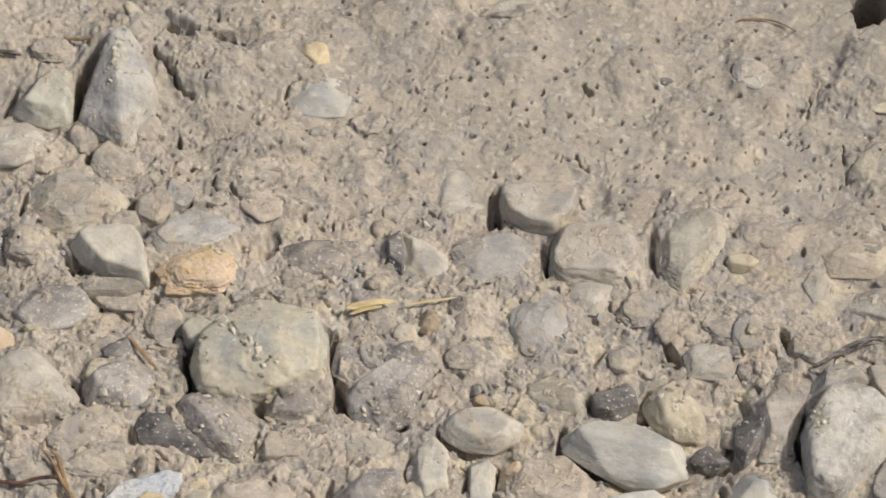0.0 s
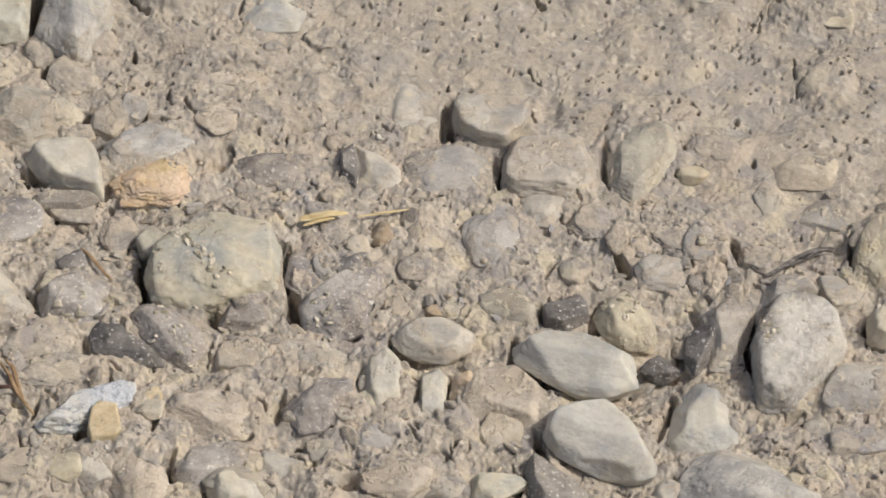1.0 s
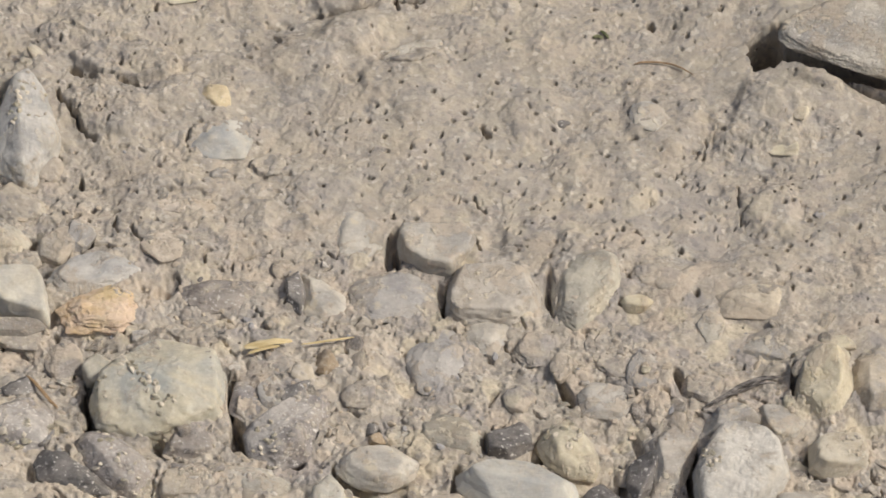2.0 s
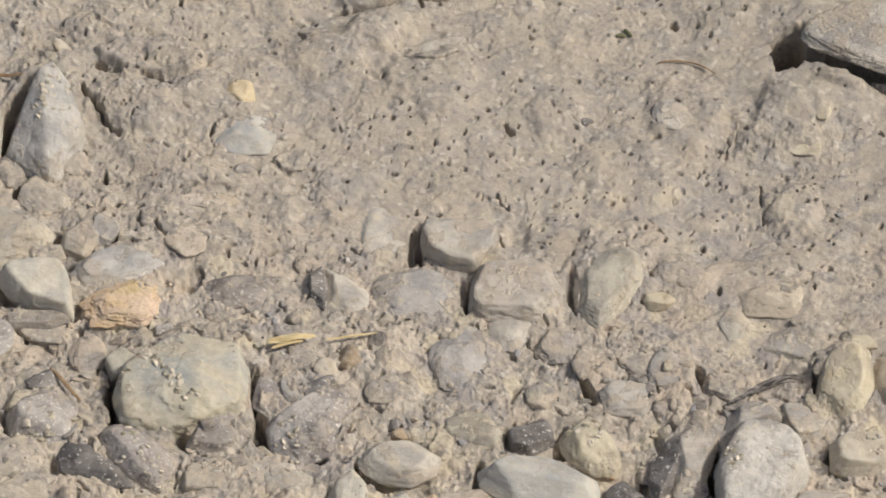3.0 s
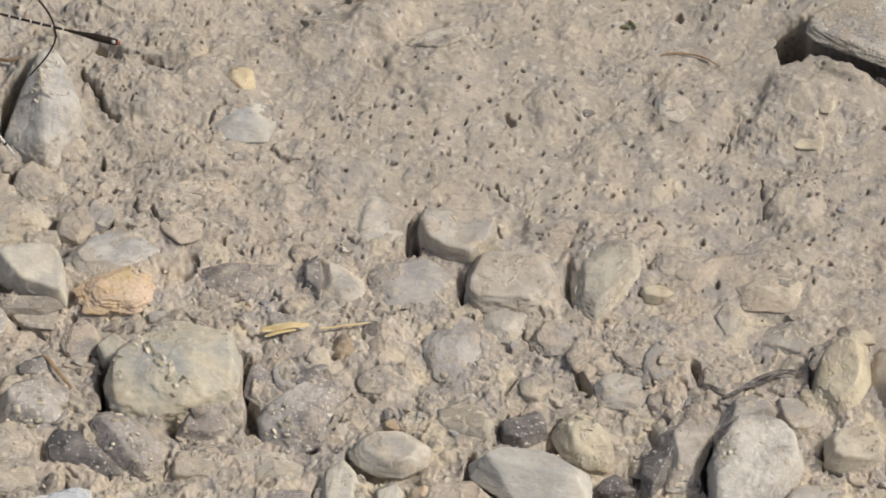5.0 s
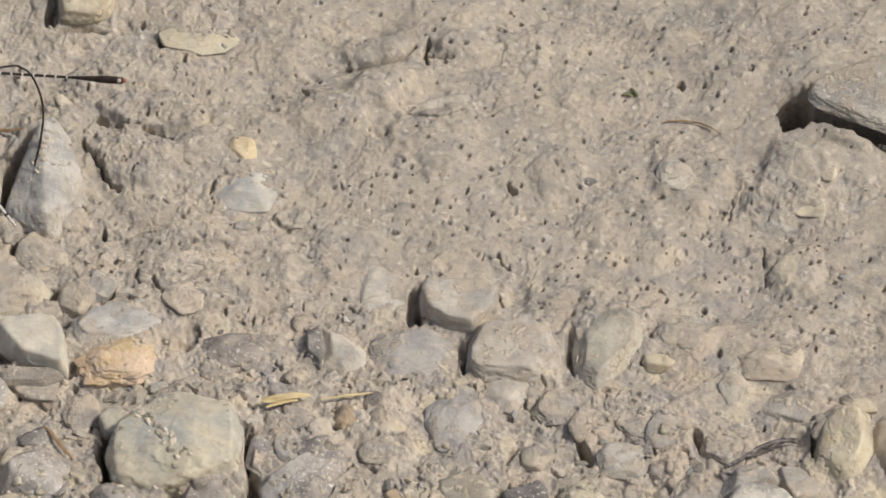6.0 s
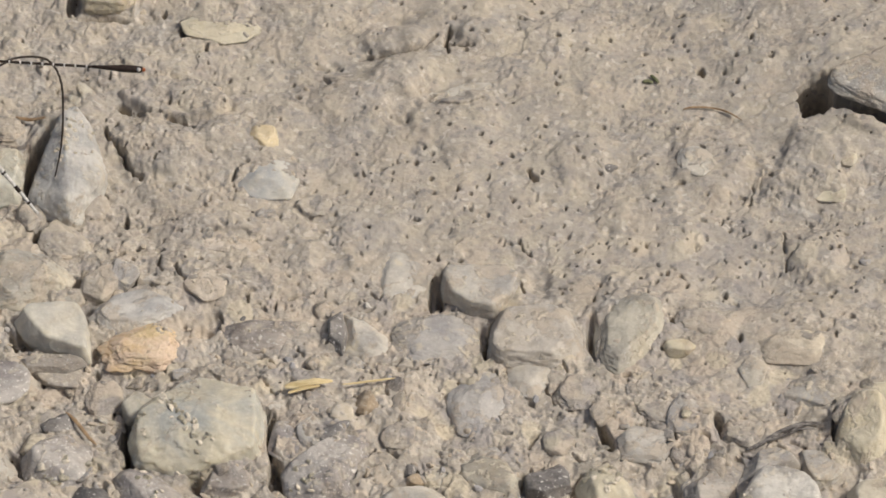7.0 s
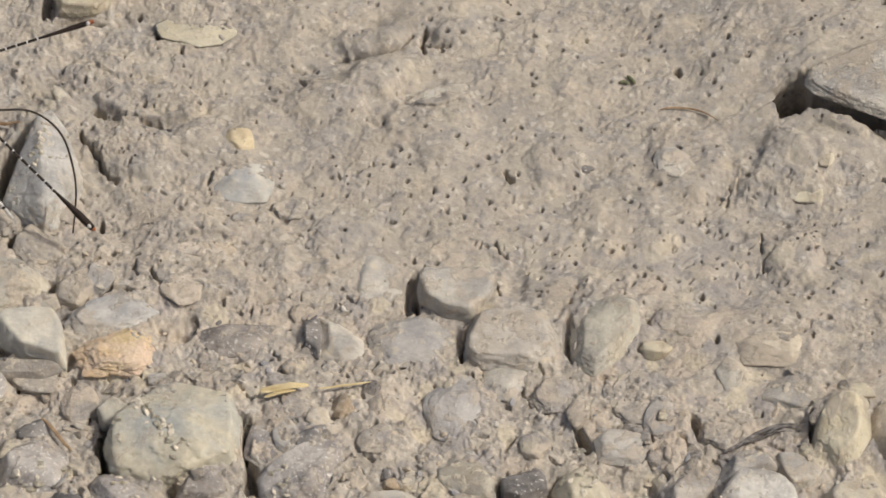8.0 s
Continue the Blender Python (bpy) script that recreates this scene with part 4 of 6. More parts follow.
pebble("pale", -11.01, -5.17, 0.00, 1.05, 1.31, 0.67, 0, 13, ((119, 0.9), (47, 0.69), (37, 0.69), (-36, 0.91), (-69, 0.73), (-80, 0.82), (180, 1.0),), lap=0.4)
pebble("lemon", -5.75, 8.68, -0.005, 0.98, 0.50, 0.085, cuts=((-169, 0.91), (-128, 0.86), (-72, 0.91), (-27, 0.87), (29, 0.90), (81, 0.92), (138, 0.99)), sharp=12, slope=(0.8, 1.2), lap=0.35, clay=0.38)
pebble("pale", -3.58, -6.82, 0.00, 0.76, 0.41, 0.13, 0, 14, ((141, 0.83), (76, 0.9), (14, 0.87), (-52, 0.95), (-95, 0.98), (-168, 0.96),), lap=0.4)
pebble("bluish", -1.93, -9.25, 0.00, 0.65, 0.57, 0.16, 0, 13, ((140, 0.82), (84, 0.97), (14, 0.9), (-41, 0.95), (-100, 0.92), (-158, 0.89),), lap=0.4)
pebble("tan", -1.71, -10.58, 0.00, 0.63, 0.59, 0.22, 0, 14, ((129, 1.01), (84, 0.95), (17, 0.91), (-48, 0.78), (-107, 0.94), (-175, 0.95),), lap=0.4)
pebble("pale", -4.11, -10.04, 0.00, 0.57, 0.47, 0.18, 0, 14, ((79, 0.79), (63, 0.7), (-6, 0.96), (-81, 0.94), (-136, 0.91), (178, 0.99),), lap=0.4)
pebble("mud", -10.80, 5.22, 0.00, 0.51, 0.37, 0.16, 0, 7)
pebble("pale", -11.67, 2.12, 0.00, 0.94, 0.68, 0.26, 9, 9)
pebble("tan", -10.13, 2.55, 0.00, 0.43, 0.27, 0.15, 90, 8)
pebble("mud", -9.23, 1.64, 0.00, 0.66, 0.59, 0.23, -38, 8)
pebble("tan", -10.91, 1.61, 0.00, 0.27, 0.24, 0.12, 90, 8)
pebble("cream", -8.91, -0.03, 0.00, 0.32, 0.29, 0.16, 90, 8)
pebble("tan", -8.29, 0.44, 0.00, 0.56, 0.48, 0.21, 90, 9)
pebble("lemon", 5.44, -1.40, 0.10, 0.39, 0.25, 0.18, -6, 8, lap=0)
pebble("mud", 5.96, -0.55, 0.00, 0.72, 0.47, 0.21, 0, 7)
pebble("tan", 8.22, -1.32, 0.00, 0.96, 0.56, 0.22, cuts=((-170, 0.92), (-95, 0.92), (-40, 1.0), (8, 0.96), (80, 0.95), (135, 0.98)), sharp=13, slope=(0.3, 0.6), lap=0.4, clay=0.48)
pebble("cream", 7.17, -2.10, 0.00, 0.48, 0.33, 0.16, 90, 8)
pebble("greyw", 8.68, -2.76, 0.00, 0.80, 0.60, 0.19, 10, 8)
pebble("mud", -5.75, -2.55, 0.00, 0.94, 0.44, 0.14, 7, 7)
pebble("olivegrey", -7.19, -3.35, 0.00, 0.44, 0.40, 0.22, 76, 8)
pebble("slate", -9.05, -3.96, 0.06, 0.43, 0.31, 0.19, 22, 12, lap=0.3)
pebble("mud", -9.53, -4.72, 0.00, 0.44, 0.40, 0.19, 90, 8)
pebble("tan", -5.05, -6.83, 0.00, 0.70, 0.50, 0.22, 9, 9)
pebble("slate", -2.58, -4.34, 0.07, 0.45, 0.22, 0.13, 33, 9, lap=0)
pebble("brown", -1.88, -3.38, 0.06, 0.35, 0.31, 0.21, -73, 16, lap=0.3)
pebble("tan", -2.43, -3.70, 0.00, 0.34, 0.29, 0.15, 90, 8)
pebble("mud", -3.06, -3.44, 0.00, 0.52, 0.43, 0.17, 25, 8)
pebble("olivegrey", 1.01, -5.31, 0.00, 0.78, 0.65, 0.26, cuts=((-173, 0.94), (-118, 0.81), (-99, 0.85), (-11, 1.03), (28, 0.77), (74, 0.85), (129, 1.01)), sharp=16, slope=(0.3, 0.6), lap=0.35, clay=0.25)
pebble("cream", -0.18, -5.39, 0.00, 0.34, 0.32, 0.13, 90, 8)
pebble("slate", -0.81, -5.26, 0.03, 0.19, 0.17, 0.12, 90, 12, lap=0.3)
pebble("tan", -1.50, -5.39, 0.00, 0.41, 0.29, 0.14, 90, 9)
pebble("brown", -0.68, -5.58, 0.03, 0.21, 0.19, 0.10, 0, 12, lap=0.3)
pebble("coal", 4.59, -7.19, 0.14, 0.46, 0.34, 0.25, -14, 14, lap=0)
pebble("tan", 0.86, -9.18, 0.00, 0.54, 0.53, 0.24, 90, 10)
pebble("lemon", -2.23, -8.30, 0.09, 0.35, 0.26, 0.16, 0, 11, lap=0)
pebble("cream", -2.66, -8.66, 0.05, 0.29, 0.29, 0.15, 0, 10, lap=0.3)
pebble("cream", -3.24, -9.67, 0.00, 0.43, 0.33, 0.15, -19, 10)
pebble("honey", -7.18, -8.09, 0.00, 0.37, 0.35, 0.16, 90, 9)
pebble("cream", -7.21, -8.59, 0.00, 0.35, 0.30, 0.13, 0, 9)
pebble("mud", -9.99, -6.67, 0.00, 0.84, 0.57, 0.25, 17, 8)
pebble("mud", -9.45, -7.42, 0.00, 1.07, 0.61, 0.23, 8, 8)
pebble("lemon", -9.22, -10.25, 0.08, 0.46, 0.43, 0.27, 19, 10, lap=0.3)
pebble("pale", -8.48, -10.26, 0.00, 0.61, 0.48, 0.27, 90, 9)
pebble("tan", -10.10, -10.17, 0.00, 0.67, 0.61, 0.23, 0, 9)
pebble("rose", -7.44, -10.51, 0.00, 0.99, 0.77, 0.37, 90, 10)
pebble("cream", -5.20, -10.70, 0.10, 0.75, 0.52, 0.33, 7, 10, lap=0.3)
pebble("olive", 0.78, -10.82, 0.09, 0.67, 0.46, 0.29, 14, 9, lap=0.3)
pebble("rose", -1.49, -10.68, 0.08, 0.89, 0.58, 0.27, 15, 10, lap=0.3)
pebble("pale", -0.39, -10.79, 0.00, 0.53, 0.44, 0.17, 0, 9)
pebble("tan", 8.03, -10.50, 0.00, 0.69, 0.61, 0.23, 0, 8)
pebble("greyw", 9.15, -7.84, 0.00, 0.96, 0.82, 0.36, 83, 9)
pebble("bluish", 9.23, -9.50, 0.00, 0.80, 0.45, 0.14, 0, 9)
pebble("pale", 4.66, -10.79, 0.00, 0.37, 0.37, 0.16, 0, 9)
pebble("tan", 5.20, -6.49, 0.00, 0.35, 0.30, 0.13, 0, 9)
pebble("cream", 9.09, -6.40, 0.00, 0.34, 0.27, 0.15, 90, 9)
pebble("lemon", 10.15, -2.70, 0.08, 0.43, 0.25, 0.15, 0, 9, lap=0)
pebble("speckgrey", -10.66, -2.74, 0.00, 0.88, 0.72, 0.22, 11, 8)
pebble("ochre", -11.71, -3.74, 0.06, 0.38, 0.35, 0.20, 90, 9, lap=0.3)
pebble("darkgrey", -11.58, -2.65, 0.00, 0.52, 0.35, 0.14, 90, 8)
pebble("mud", -11.36, -0.84, 0.09, 0.58, 0.55, 0.31, 60, 9, lap=0.3)
pebble("mud", -10.94, -7.52, 0.00, 0.80, 0.61, 0.23, 0, 8)
pebble("mud", -9.68, -6.10, 0.00, 0.59, 0.37, 0.16, 16, 9)
pebble("bluish", -10.01, -5.76, 0.00, 0.35, 0.24, 0.10, 0, 9)
pebble("mud", -9.32, -3.92, 0.00, 0.44, 0.40, 0.17, 90, 9)
pebble("rose", -10.50, -4.04, 0.00, 0.51, 0.39, 0.15, -39, 9)
pebble("mud", -8.03, -3.07, 0.00, 0.51, 0.48, 0.19, 90, 8)
pebble("mud", -8.96, -2.31, 0.00, 0.67, 0.41, 0.15, 0, 8)
pebble("honey", -4.51, 5.12, 0.04, 0.42, 0.33, 0.13, -39, 12, lap=0.3)
pebble("mud", -3.21, 3.03, 0.00, 0.37, 0.35, 0.14, 90, 8)
pebble("lemon", 9.44, 4.42, 0.00, 0.27, 0.20, 0.08, 90, 8)
pebble("lemon", -8.55, 9.95, 0.00, 0.72, 0.84, 0.34, cuts=((-168, 0.95), (-90, 0.92), (-60, 1.05), (5, 0.92), (70, 0.90), (125, 0.92)), sharp=24, slope=(0.05, 0.2), tops=((-20, 0.12, 0.74),), lap=0.3, clay=0.12)
pebble("pale", 0.22, 6.53, 0.00, 0.84, 0.29, 0.08, 14, 9)
pebble("pale", -1.10, 0.91, 0.00, 0.80, 0.72, 0.15, 30, 3, clay=0.15)
pebble("mud", 4.97, -2.93, 0.00, 1.03, 0.93, 0.26, 90, 7)
pebble("greyw", 5.69, -3.44, 0.00, 0.69, 0.53, 0.17, 90, 8)
pebble("mud", 2.99, -2.76, 0.00, 0.53, 0.51, 0.16, 0, 8)
pebble("pale", -3.98, -6.66, 0.00, 0.67, 0.34, 0.13, 0, 8)
pebble("cream", -3.32, -7.17, 0.00, 0.80, 0.58, 0.22, 0, 8)
pebble("speckgrey", -3.68, -4.46, 0.00, 0.69, 0.45, 0.18, 90, 9)
pebble("greyw", -3.15, -4.29, 0.00, 0.52, 0.32, 0.13, 90, 9)
pebble("mud", -1.11, -4.29, 0.00, 0.45, 0.40, 0.14, 90, 8)
pebble("mud", -8.52, 2.81, 0.00, 0.37, 0.35, 0.16, 90, 8)
pebble("mud", -9.92, 2.64, 0.00, 0.58, 0.35, 0.19, 90, 8)
pebble("rose", -5.73, 0.36, 0.00, 0.56, 0.51, 0.13, 19, 8)
pebble("bluish", -7.73, 0.71, 0.00, 0.50, 0.36, 0.17, -80, 10)
pebble("rose", -5.34, 1.68, 0.00, 0.80, 0.28, 0.04, 0, 7)
pebble("mud", 2.65, -4.29, 0.00, 0.41, 0.40, 0.13, 90, 8)
pebble("darkgrey", 3.73, 4.26, 0.00, 0.20, 0.13, 0.06, 15, 14, lap=0.3)
pebble("pale", 5.83, 4.33, -0.035, 0.46, 0.50, 0.07, 20, 9, lap=0.3, clay=0.45)
pebble("greyw", 4.68, -4.33, 0.02, 0.66, 0.56, 0.19, cuts=((-172, 0.96), (-95, 0.94), (-40, 1.05), (4, 0.93), (85, 0.92), (140, 1.0)), sharp=20, slope=(0.2, 0.6), lap=0.35, clay=0.22)
pebble("mud", 6.98, -4.02, 0.00, 0.56, 0.52, 0.24, cuts=((175, 0.80), (-120, 0.95), (-20, 1.0), (80, 0.95)), sharp=12, slope=(0.2, 0.5), lap=0.35)
pebble("bluish", 9.84, 1.28, 0.00, 0.16, 0.12, 0.05, 0, 12, lap=0.3)
pebble("lemon", 8.97, 3.47, 0.00, 0.40, 0.26, 0.07, 10, 9, lap=0.3)

relief.under = relief.h.copy()
for wrapped in COATS:
    relief.coat(*wrapped)
relief.base = relief.h.copy()

# cracks, and holes left by bubbles and roots
relief.crack(((-8.13, 6.03), (-7.83, 5.85), (-7.13, 5.80), (-6.72, 5.65), (-6.43, 5.60), (-6.27, 5.36)), 0.045, 0.9)
relief.crack(((-8.42, 5.33), (-8.37, 5.06), (-8.10, 4.80), (-7.91, 4.46), (-7.75, 4.16), (-7.50, 3.75)), 0.07, 0.5)
relief.crack(((8.85, 6.38), (9.44, 5.95), (10.25, 5.55), (11.46, 5.03)), 0.096, 0.6)
relief.crack(((7.88, 2.38), (7.93, 1.77), (7.94, 1.10)), 0.048, 0.25)
relief.crack(((-9.74, 2.15), (-9.67, 1.68), (-9.55, 1.33)), 0.060, 0.45)
relief.crack(((1.60, 2.08), (1.72, 1.85), (1.85, 1.59)), 0.036, 0.3)
relief.crack(((-3.32, 7.47), (-3.10, 7.44), (-3.10, 6.84)), 0.048, 0.15)
relief.crack(((-7.81, 0.98), (-7.40, 0.54), (-7.72, 0.19)), 0.060, 0.35)
relief.crack(((-6.47, 1.01), (-6.29, 0.54)), 0.048, 0.3)
relief.crack(((1.86, 4.15), (1.97, 3.80)), 0.060, 0.3)
relief.crack(((7.07, 3.18), (7.19, 3.80)), 0.036, 0.15)
relief.crack(((-4.15, -3.60), (-4.03, -4.79)), 0.060, 0.35)
relief.crack(((-0.21, 8.75), (-0.28, 8.33), (-0.23, 7.98)), 0.060, 0.5)
relief.crack(((-2.39, 7.75), (-1.79, 7.96), (-1.25, 8.03), (-0.73, 8.26), (-0.55, 8.52)), 0.050, 0.8)
relief.crack(((-0.27, 8.25), (0.00, 8.17), (0.40, 8.16)), 0.045, 0.4)
relief.crack(((1.62, 0.80), (1.71, 0.28)), 0.048, 0.3)
relief.crack(((4.78, -4.27), (4.90, -4.61)), 0.060, 0.4)
relief.crack(((6.95, -3.60), (7.09, -4.28)), 0.060, 0.35)
relief.lump(-9.42, 6.75, 1.60, 0.52, -0.15, 8, 0.4)
relief.lump(-1.27, 5.71, 0.24, 0.31, -0.09, 40, 0.3)
relief.lump(-0.05, 7.02, 0.45, 0.24, -0.1, 15, 0.3)
relief.lump(2.08, 0.71, 0.40, 0.59, -0.14, 0, 0.5)
relief.lump(-7.98, 5.98, 0.20, 0.12, -1.6, -32, 0.85)
relief.lump(7.39, 2.29, 0.24, 0.24, -0.12, 0, 0.3)
relief.lump(-1.46, 9.09, 0.37, 0.17, -0.13, 10, 0.3)
relief.lump(-0.15, 8.43, 0.24, 0.31, -0.1, 0, 0.3)
relief.lump(-2.86, 1.24, 0.53, 0.70, -0.12, 0, 0.4)
relief.lump(7.77, 4.60, 0.26, 0.80, -0.08, -15, 0.3)
relief.lump(5.28, 4.87, 0.24, 0.50, -0.07, -25, 0.3)
relief.lump(-3.05, 7.49, 0.24, 0.17, -0.1, 0, 0.4)
relief.lump(-9.26, 9.51, 0.16, 0.52, -0.4, 0, 0.5)
relief.lump(9.95, 5.38, 0.75, 0.26, 0.14, -19, 0.6)
relief.lump(11.50, 7.10, 1.30, 0.90, 0.36, 0, 0.7)
relief.lump(8.64, 6.42, 0.44, 0.58, -3.2, -20, 0.9)
relief.lump(10.25, 5.95, 1.65, 0.34, -2.4, -17, 0.85)
relief.lump(-9.93, 4.33, 0.27, 1.08, -0.8, -14, 0.6)
relief.lump(-5.77, -1.02, 0.24, 0.24, -0.3, 0, 0.4)
relief.lump(-5.58, -0.68, 0.21, 0.45, -0.2, 0, 0.4)
relief.lump(-7.35, -4.37, 0.24, 0.91, -0.8, -4, 0.6)
relief.lump(-0.33, 0.40, 0.18, 0.58, -0.50, -10, 0.6)
relief.lump(-4.06, -4.28, 0.13, 0.63, -0.6, 0, 0.5)
relief.lump(0.98, -1.16, 0.12, 0.63, -0.5, -8, 0.5)
relief.lump(-9.62, -5.44, 0.27, 0.63, -0.6, 0, 0.5)
relief.lump(6.65, -6.47, 0.17, 1.15, -0.7, 4, 0.6)
relief.lump(-1.23, -6.99, 0.67, 0.31, -0.35, -20, 0.4)
relief.lump(8.87, -3.84, 0.35, 0.38, -0.3, 30, 0.4)
relief.lump(5.44, -3.28, 0.25, 0.15, -0.8, -15, 0.75)
relief.lump(3.77, -4.10, 0.13, 0.46, -0.7, 22, 0.7)
relief.lump(6.42, -3.86, 0.12, 0.46, -0.6, 22, 0.6)
relief.lump(-8.55, 8.99, 0.66, 0.10, -0.5, 0, 0.7)
relief.lump(-7.74, 2.42, 0.07, 0.24, -0.5, 0, 0.6)
relief.lump(-5.22, 3.85, 0.06, 0.22, -0.25, -15, 0.5)
relief.lump(4.86, -7.15, 0.19, 0.31, -0.4, 0, 0.5)
relief.lump(-6.73, -10.40, 0.21, 0.35, -0.5, -20, 0.5)
relief.lump(-8.83, -9.16, 0.19, 0.35, -0.5, 0, 0.5)
relief.lump(-0.24, -7.99, 0.12, 0.63, -0.5, 0, 0.5)
relief.lump(-1.48, -6.98, 0.40, 0.21, -0.5, -25, 0.5)
relief.lump(1.72, -7.49, 0.67, 0.21, -0.4, -25, 0.4)
relief.lump(1.76, -9.66, 0.16, 0.45, -0.5, 0, 0.5)
relief.lump(-3.93, -5.47, 0.19, 0.52, -0.5, 0, 0.5)
relief.lump(-5.76, -5.81, 0.19, 0.35, -0.5, 20, 0.5)
relief.lump(-9.89, -1.28, 0.40, 0.35, -0.5, -30, 0.5)
relief.lump(-8.89, 0.51, 0.21, 0.24, -0.4, 0, 0.5)
relief.lump(-9.84, 1.94, 0.13, 0.28, -0.5, -10, 0.5)
relief.lump(-9.40, 9.50, 0.12, 0.49, -0.5, -5, 0.5)
relief.lump(-10.08, -5.17, 0.16, 0.49, -0.5, 10, 0.5)
relief.lump(-10.97, -6.26, 0.67, 0.16, -0.35, 12, 0.4)
relief.lump(3.16, -5.64, 0.11, 0.45, -0.5, 0, 0.5)
relief.lump(1.19, -6.65, 0.11, 0.42, -0.5, 0, 0.5)
relief.lump(-2.53, -6.14, 0.21, 0.31, -0.3, 0, 0.4)
relief.lump(3.42, -1.37, 0.08, 0.50, -0.22, 5, 0.5)
relief.lump(-2.59, -10.65, 0.27, 0.31, -0.4, 0, 0.5)
relief.lump(4.84, -8.32, 0.13, 0.52, -0.45, 0, 0.5)
relief.lump(7.56, -8.74, 0.32, 0.14, -0.3, 40, 0.4)
relief.lump(8.50, -7.65, 0.27, 0.45, -0.25, 30, 0.4)
for x, y, wide, long, high in GAPS:
    relief.lump(x + random.uniform(-0.03, 0.03), y + random.uniform(-0.2, 0.2) * long, wide * random.uniform(0.6, 1.1), long * random.uniform(0.6, 1.1), -0.8 * high, random.uniform(-20, 20), 0.5)
for k in range(560):
    px, py = random.uniform(-11, 12), random.uniform(-4.0, 11.5)
    wide = 0.024 + 0.040 * random.random() ** 3
    relief.pit(px, py, wide * random.uniform(0.9, 1.8), wide, random.uniform(0.14, 0.28), random.uniform(0, 180))
for k in range(330):                  # slits between the crumbs
    px, py = random.uniform(-11, 11), random.uniform(-11, 1.5)
    if relief.coarse[int(np.searchsorted(relief.y, py)), int(np.searchsorted(relief.x, px))] < 0.5:
        continue
    way, long = random.uniform(0, 3.14), random.uniform(0.10, 0.38)
    turn = way + random.uniform(-1.0, 1.0)
    relief.crack(((px, py), (px + long * math.cos(way), py + long * math.sin(way)), (px + long * math.cos(way) + 0.6 * long * math.cos(turn), py + long * math.sin(way) + 0.6 * long * math.sin(turn))), random.uniform(0.032, 0.055), random.uniform(0.18, 0.40))
tears = random.Random(77)
for k in range(300):                  # short tears of the drying skin
    px, py = tears.uniform(-8, 10), tears.triangular(-1.5, 5.5, 2.0)
    way, long = tears.uniform(0, 3.14), tears.uniform(0.05, 0.17)
    relief.crack(((px, py), (px + long * math.cos(way), py + long * math.sin(way))), tears.uniform(0.026, 0.042), tears.uniform(0.05, 0.13))
relief.pit(-2.38, 4.63, 0.068, 0.059, 0.30)
relief.pit(-0.90, 4.33, 0.057, 0.089, 0.30)
relief.pit(-0.70, 4.76, 0.057, 0.044, 0.30)
relief.pit(-0.53, 3.83, 0.068, 0.059, 0.30)
relief.pit(-0.47, 3.39, 0.057, 0.059, 0.30)
relief.pit(0.11, 3.48, 0.034, 0.089, 0.30)
relief.pit(0.42, 3.32, 0.057, 0.059, 0.30)
relief.pit(0.86, 4.94, 0.057, 0.059, 0.30)
relief.pit(1.11, 4.33, 0.068, 0.059, 0.30)
relief.pit(0.85, 3.89, 0.045, 0.059, 0.30)
relief.pit(1.43, 3.14, 0.045, 0.089, 0.30)
relief.pit(2.16, 5.51, 0.057, 0.059, 0.30)
relief.pit(1.70, 4.83, 0.045, 0.044, 0.30)
relief.pit(2.70, 3.05, 0.045, 0.089, 0.30)
relief.pit(-2.34, 3.98, 0.045, 0.044, 0.30)
relief.pit(-1.98, 3.43, 0.057, 0.044, 0.30)
relief.pit(-1.47, 3.76, 0.034, 0.044, 0.30)
relief.pit(-0.86, 2.59, 0.113, 0.059, 0.30)
relief.pit(-0.59, 2.82, 0.034, 0.030, 0.30)
relief.pit(-1.13, 4.33, 0.034, 0.044, 0.30)
relief.pit(5.86, 7.44, 0.091, 0.148, 0.30)
relief.pit(5.43, 3.73, 0.113, 0.059, 0.30)
relief.pit(6.90, 3.43, 0.102, 0.074, 0.30)
relief.pit(6.53, 2.77, 0.045, 0.044, 0.30)
relief.pit(4.79, 3.21, 0.068, 0.059, 0.30)
relief.pit(6.49, 4.69, 0.045, 0.044, 0.30)
relief.pit(4.99, 3.62, 0.045, 0.044, 0.30)
relief.pit(-8.10, 5.42, 0.057, 0.104, 0.30)
relief.pit(-7.13, 4.30, 0.057, 0.059, 0.30)
relief.pit(-5.85, 6.70, 0.068, 0.089, 0.30)
relief.pit(-6.91, 1.50, 0.113, 0.059, 0.30)
relief.pit(-7.80, 2.33, 0.068, 0.118, 0.30)
relief.pit(-6.42, 2.03, 0.034, 0.059, 0.30)
relief.pit(-5.95, 2.03, 0.034, 0.059, 0.30)
relief.pit(-5.27, 0.98, 0.057, 0.044, 0.30)
relief.pit(-7.44, 1.59, 0.057, 0.059, 0.30)
relief.pit(-5.94, 1.20, 0.057, 0.059, 0.30)
relief.pit(-7.00, 0.71, 0.045, 0.044, 0.30)
relief.pit(-5.24, 3.53, 0.045, 0.059, 0.30)
relief.pit(-8.32, 3.21, 0.091, 0.148, 0.30)
relief.pit(5.45, 0.89, 0.045, 0.059, 0.30)
relief.pit(5.60, 0.59, 0.057, 0.089, 0.30)
relief.pit(5.13, 0.98, 0.057, 0.074, 0.30)
relief.pit(4.89, 0.71, 0.057, 0.059, 0.30)
relief.pit(4.55, 0.42, 0.102, 0.059, 0.30)
relief.pit(6.49, 0.40, 0.079, 0.074, 0.30)
relief.pit(6.80, 0.94, 0.045, 0.030, 0.30)
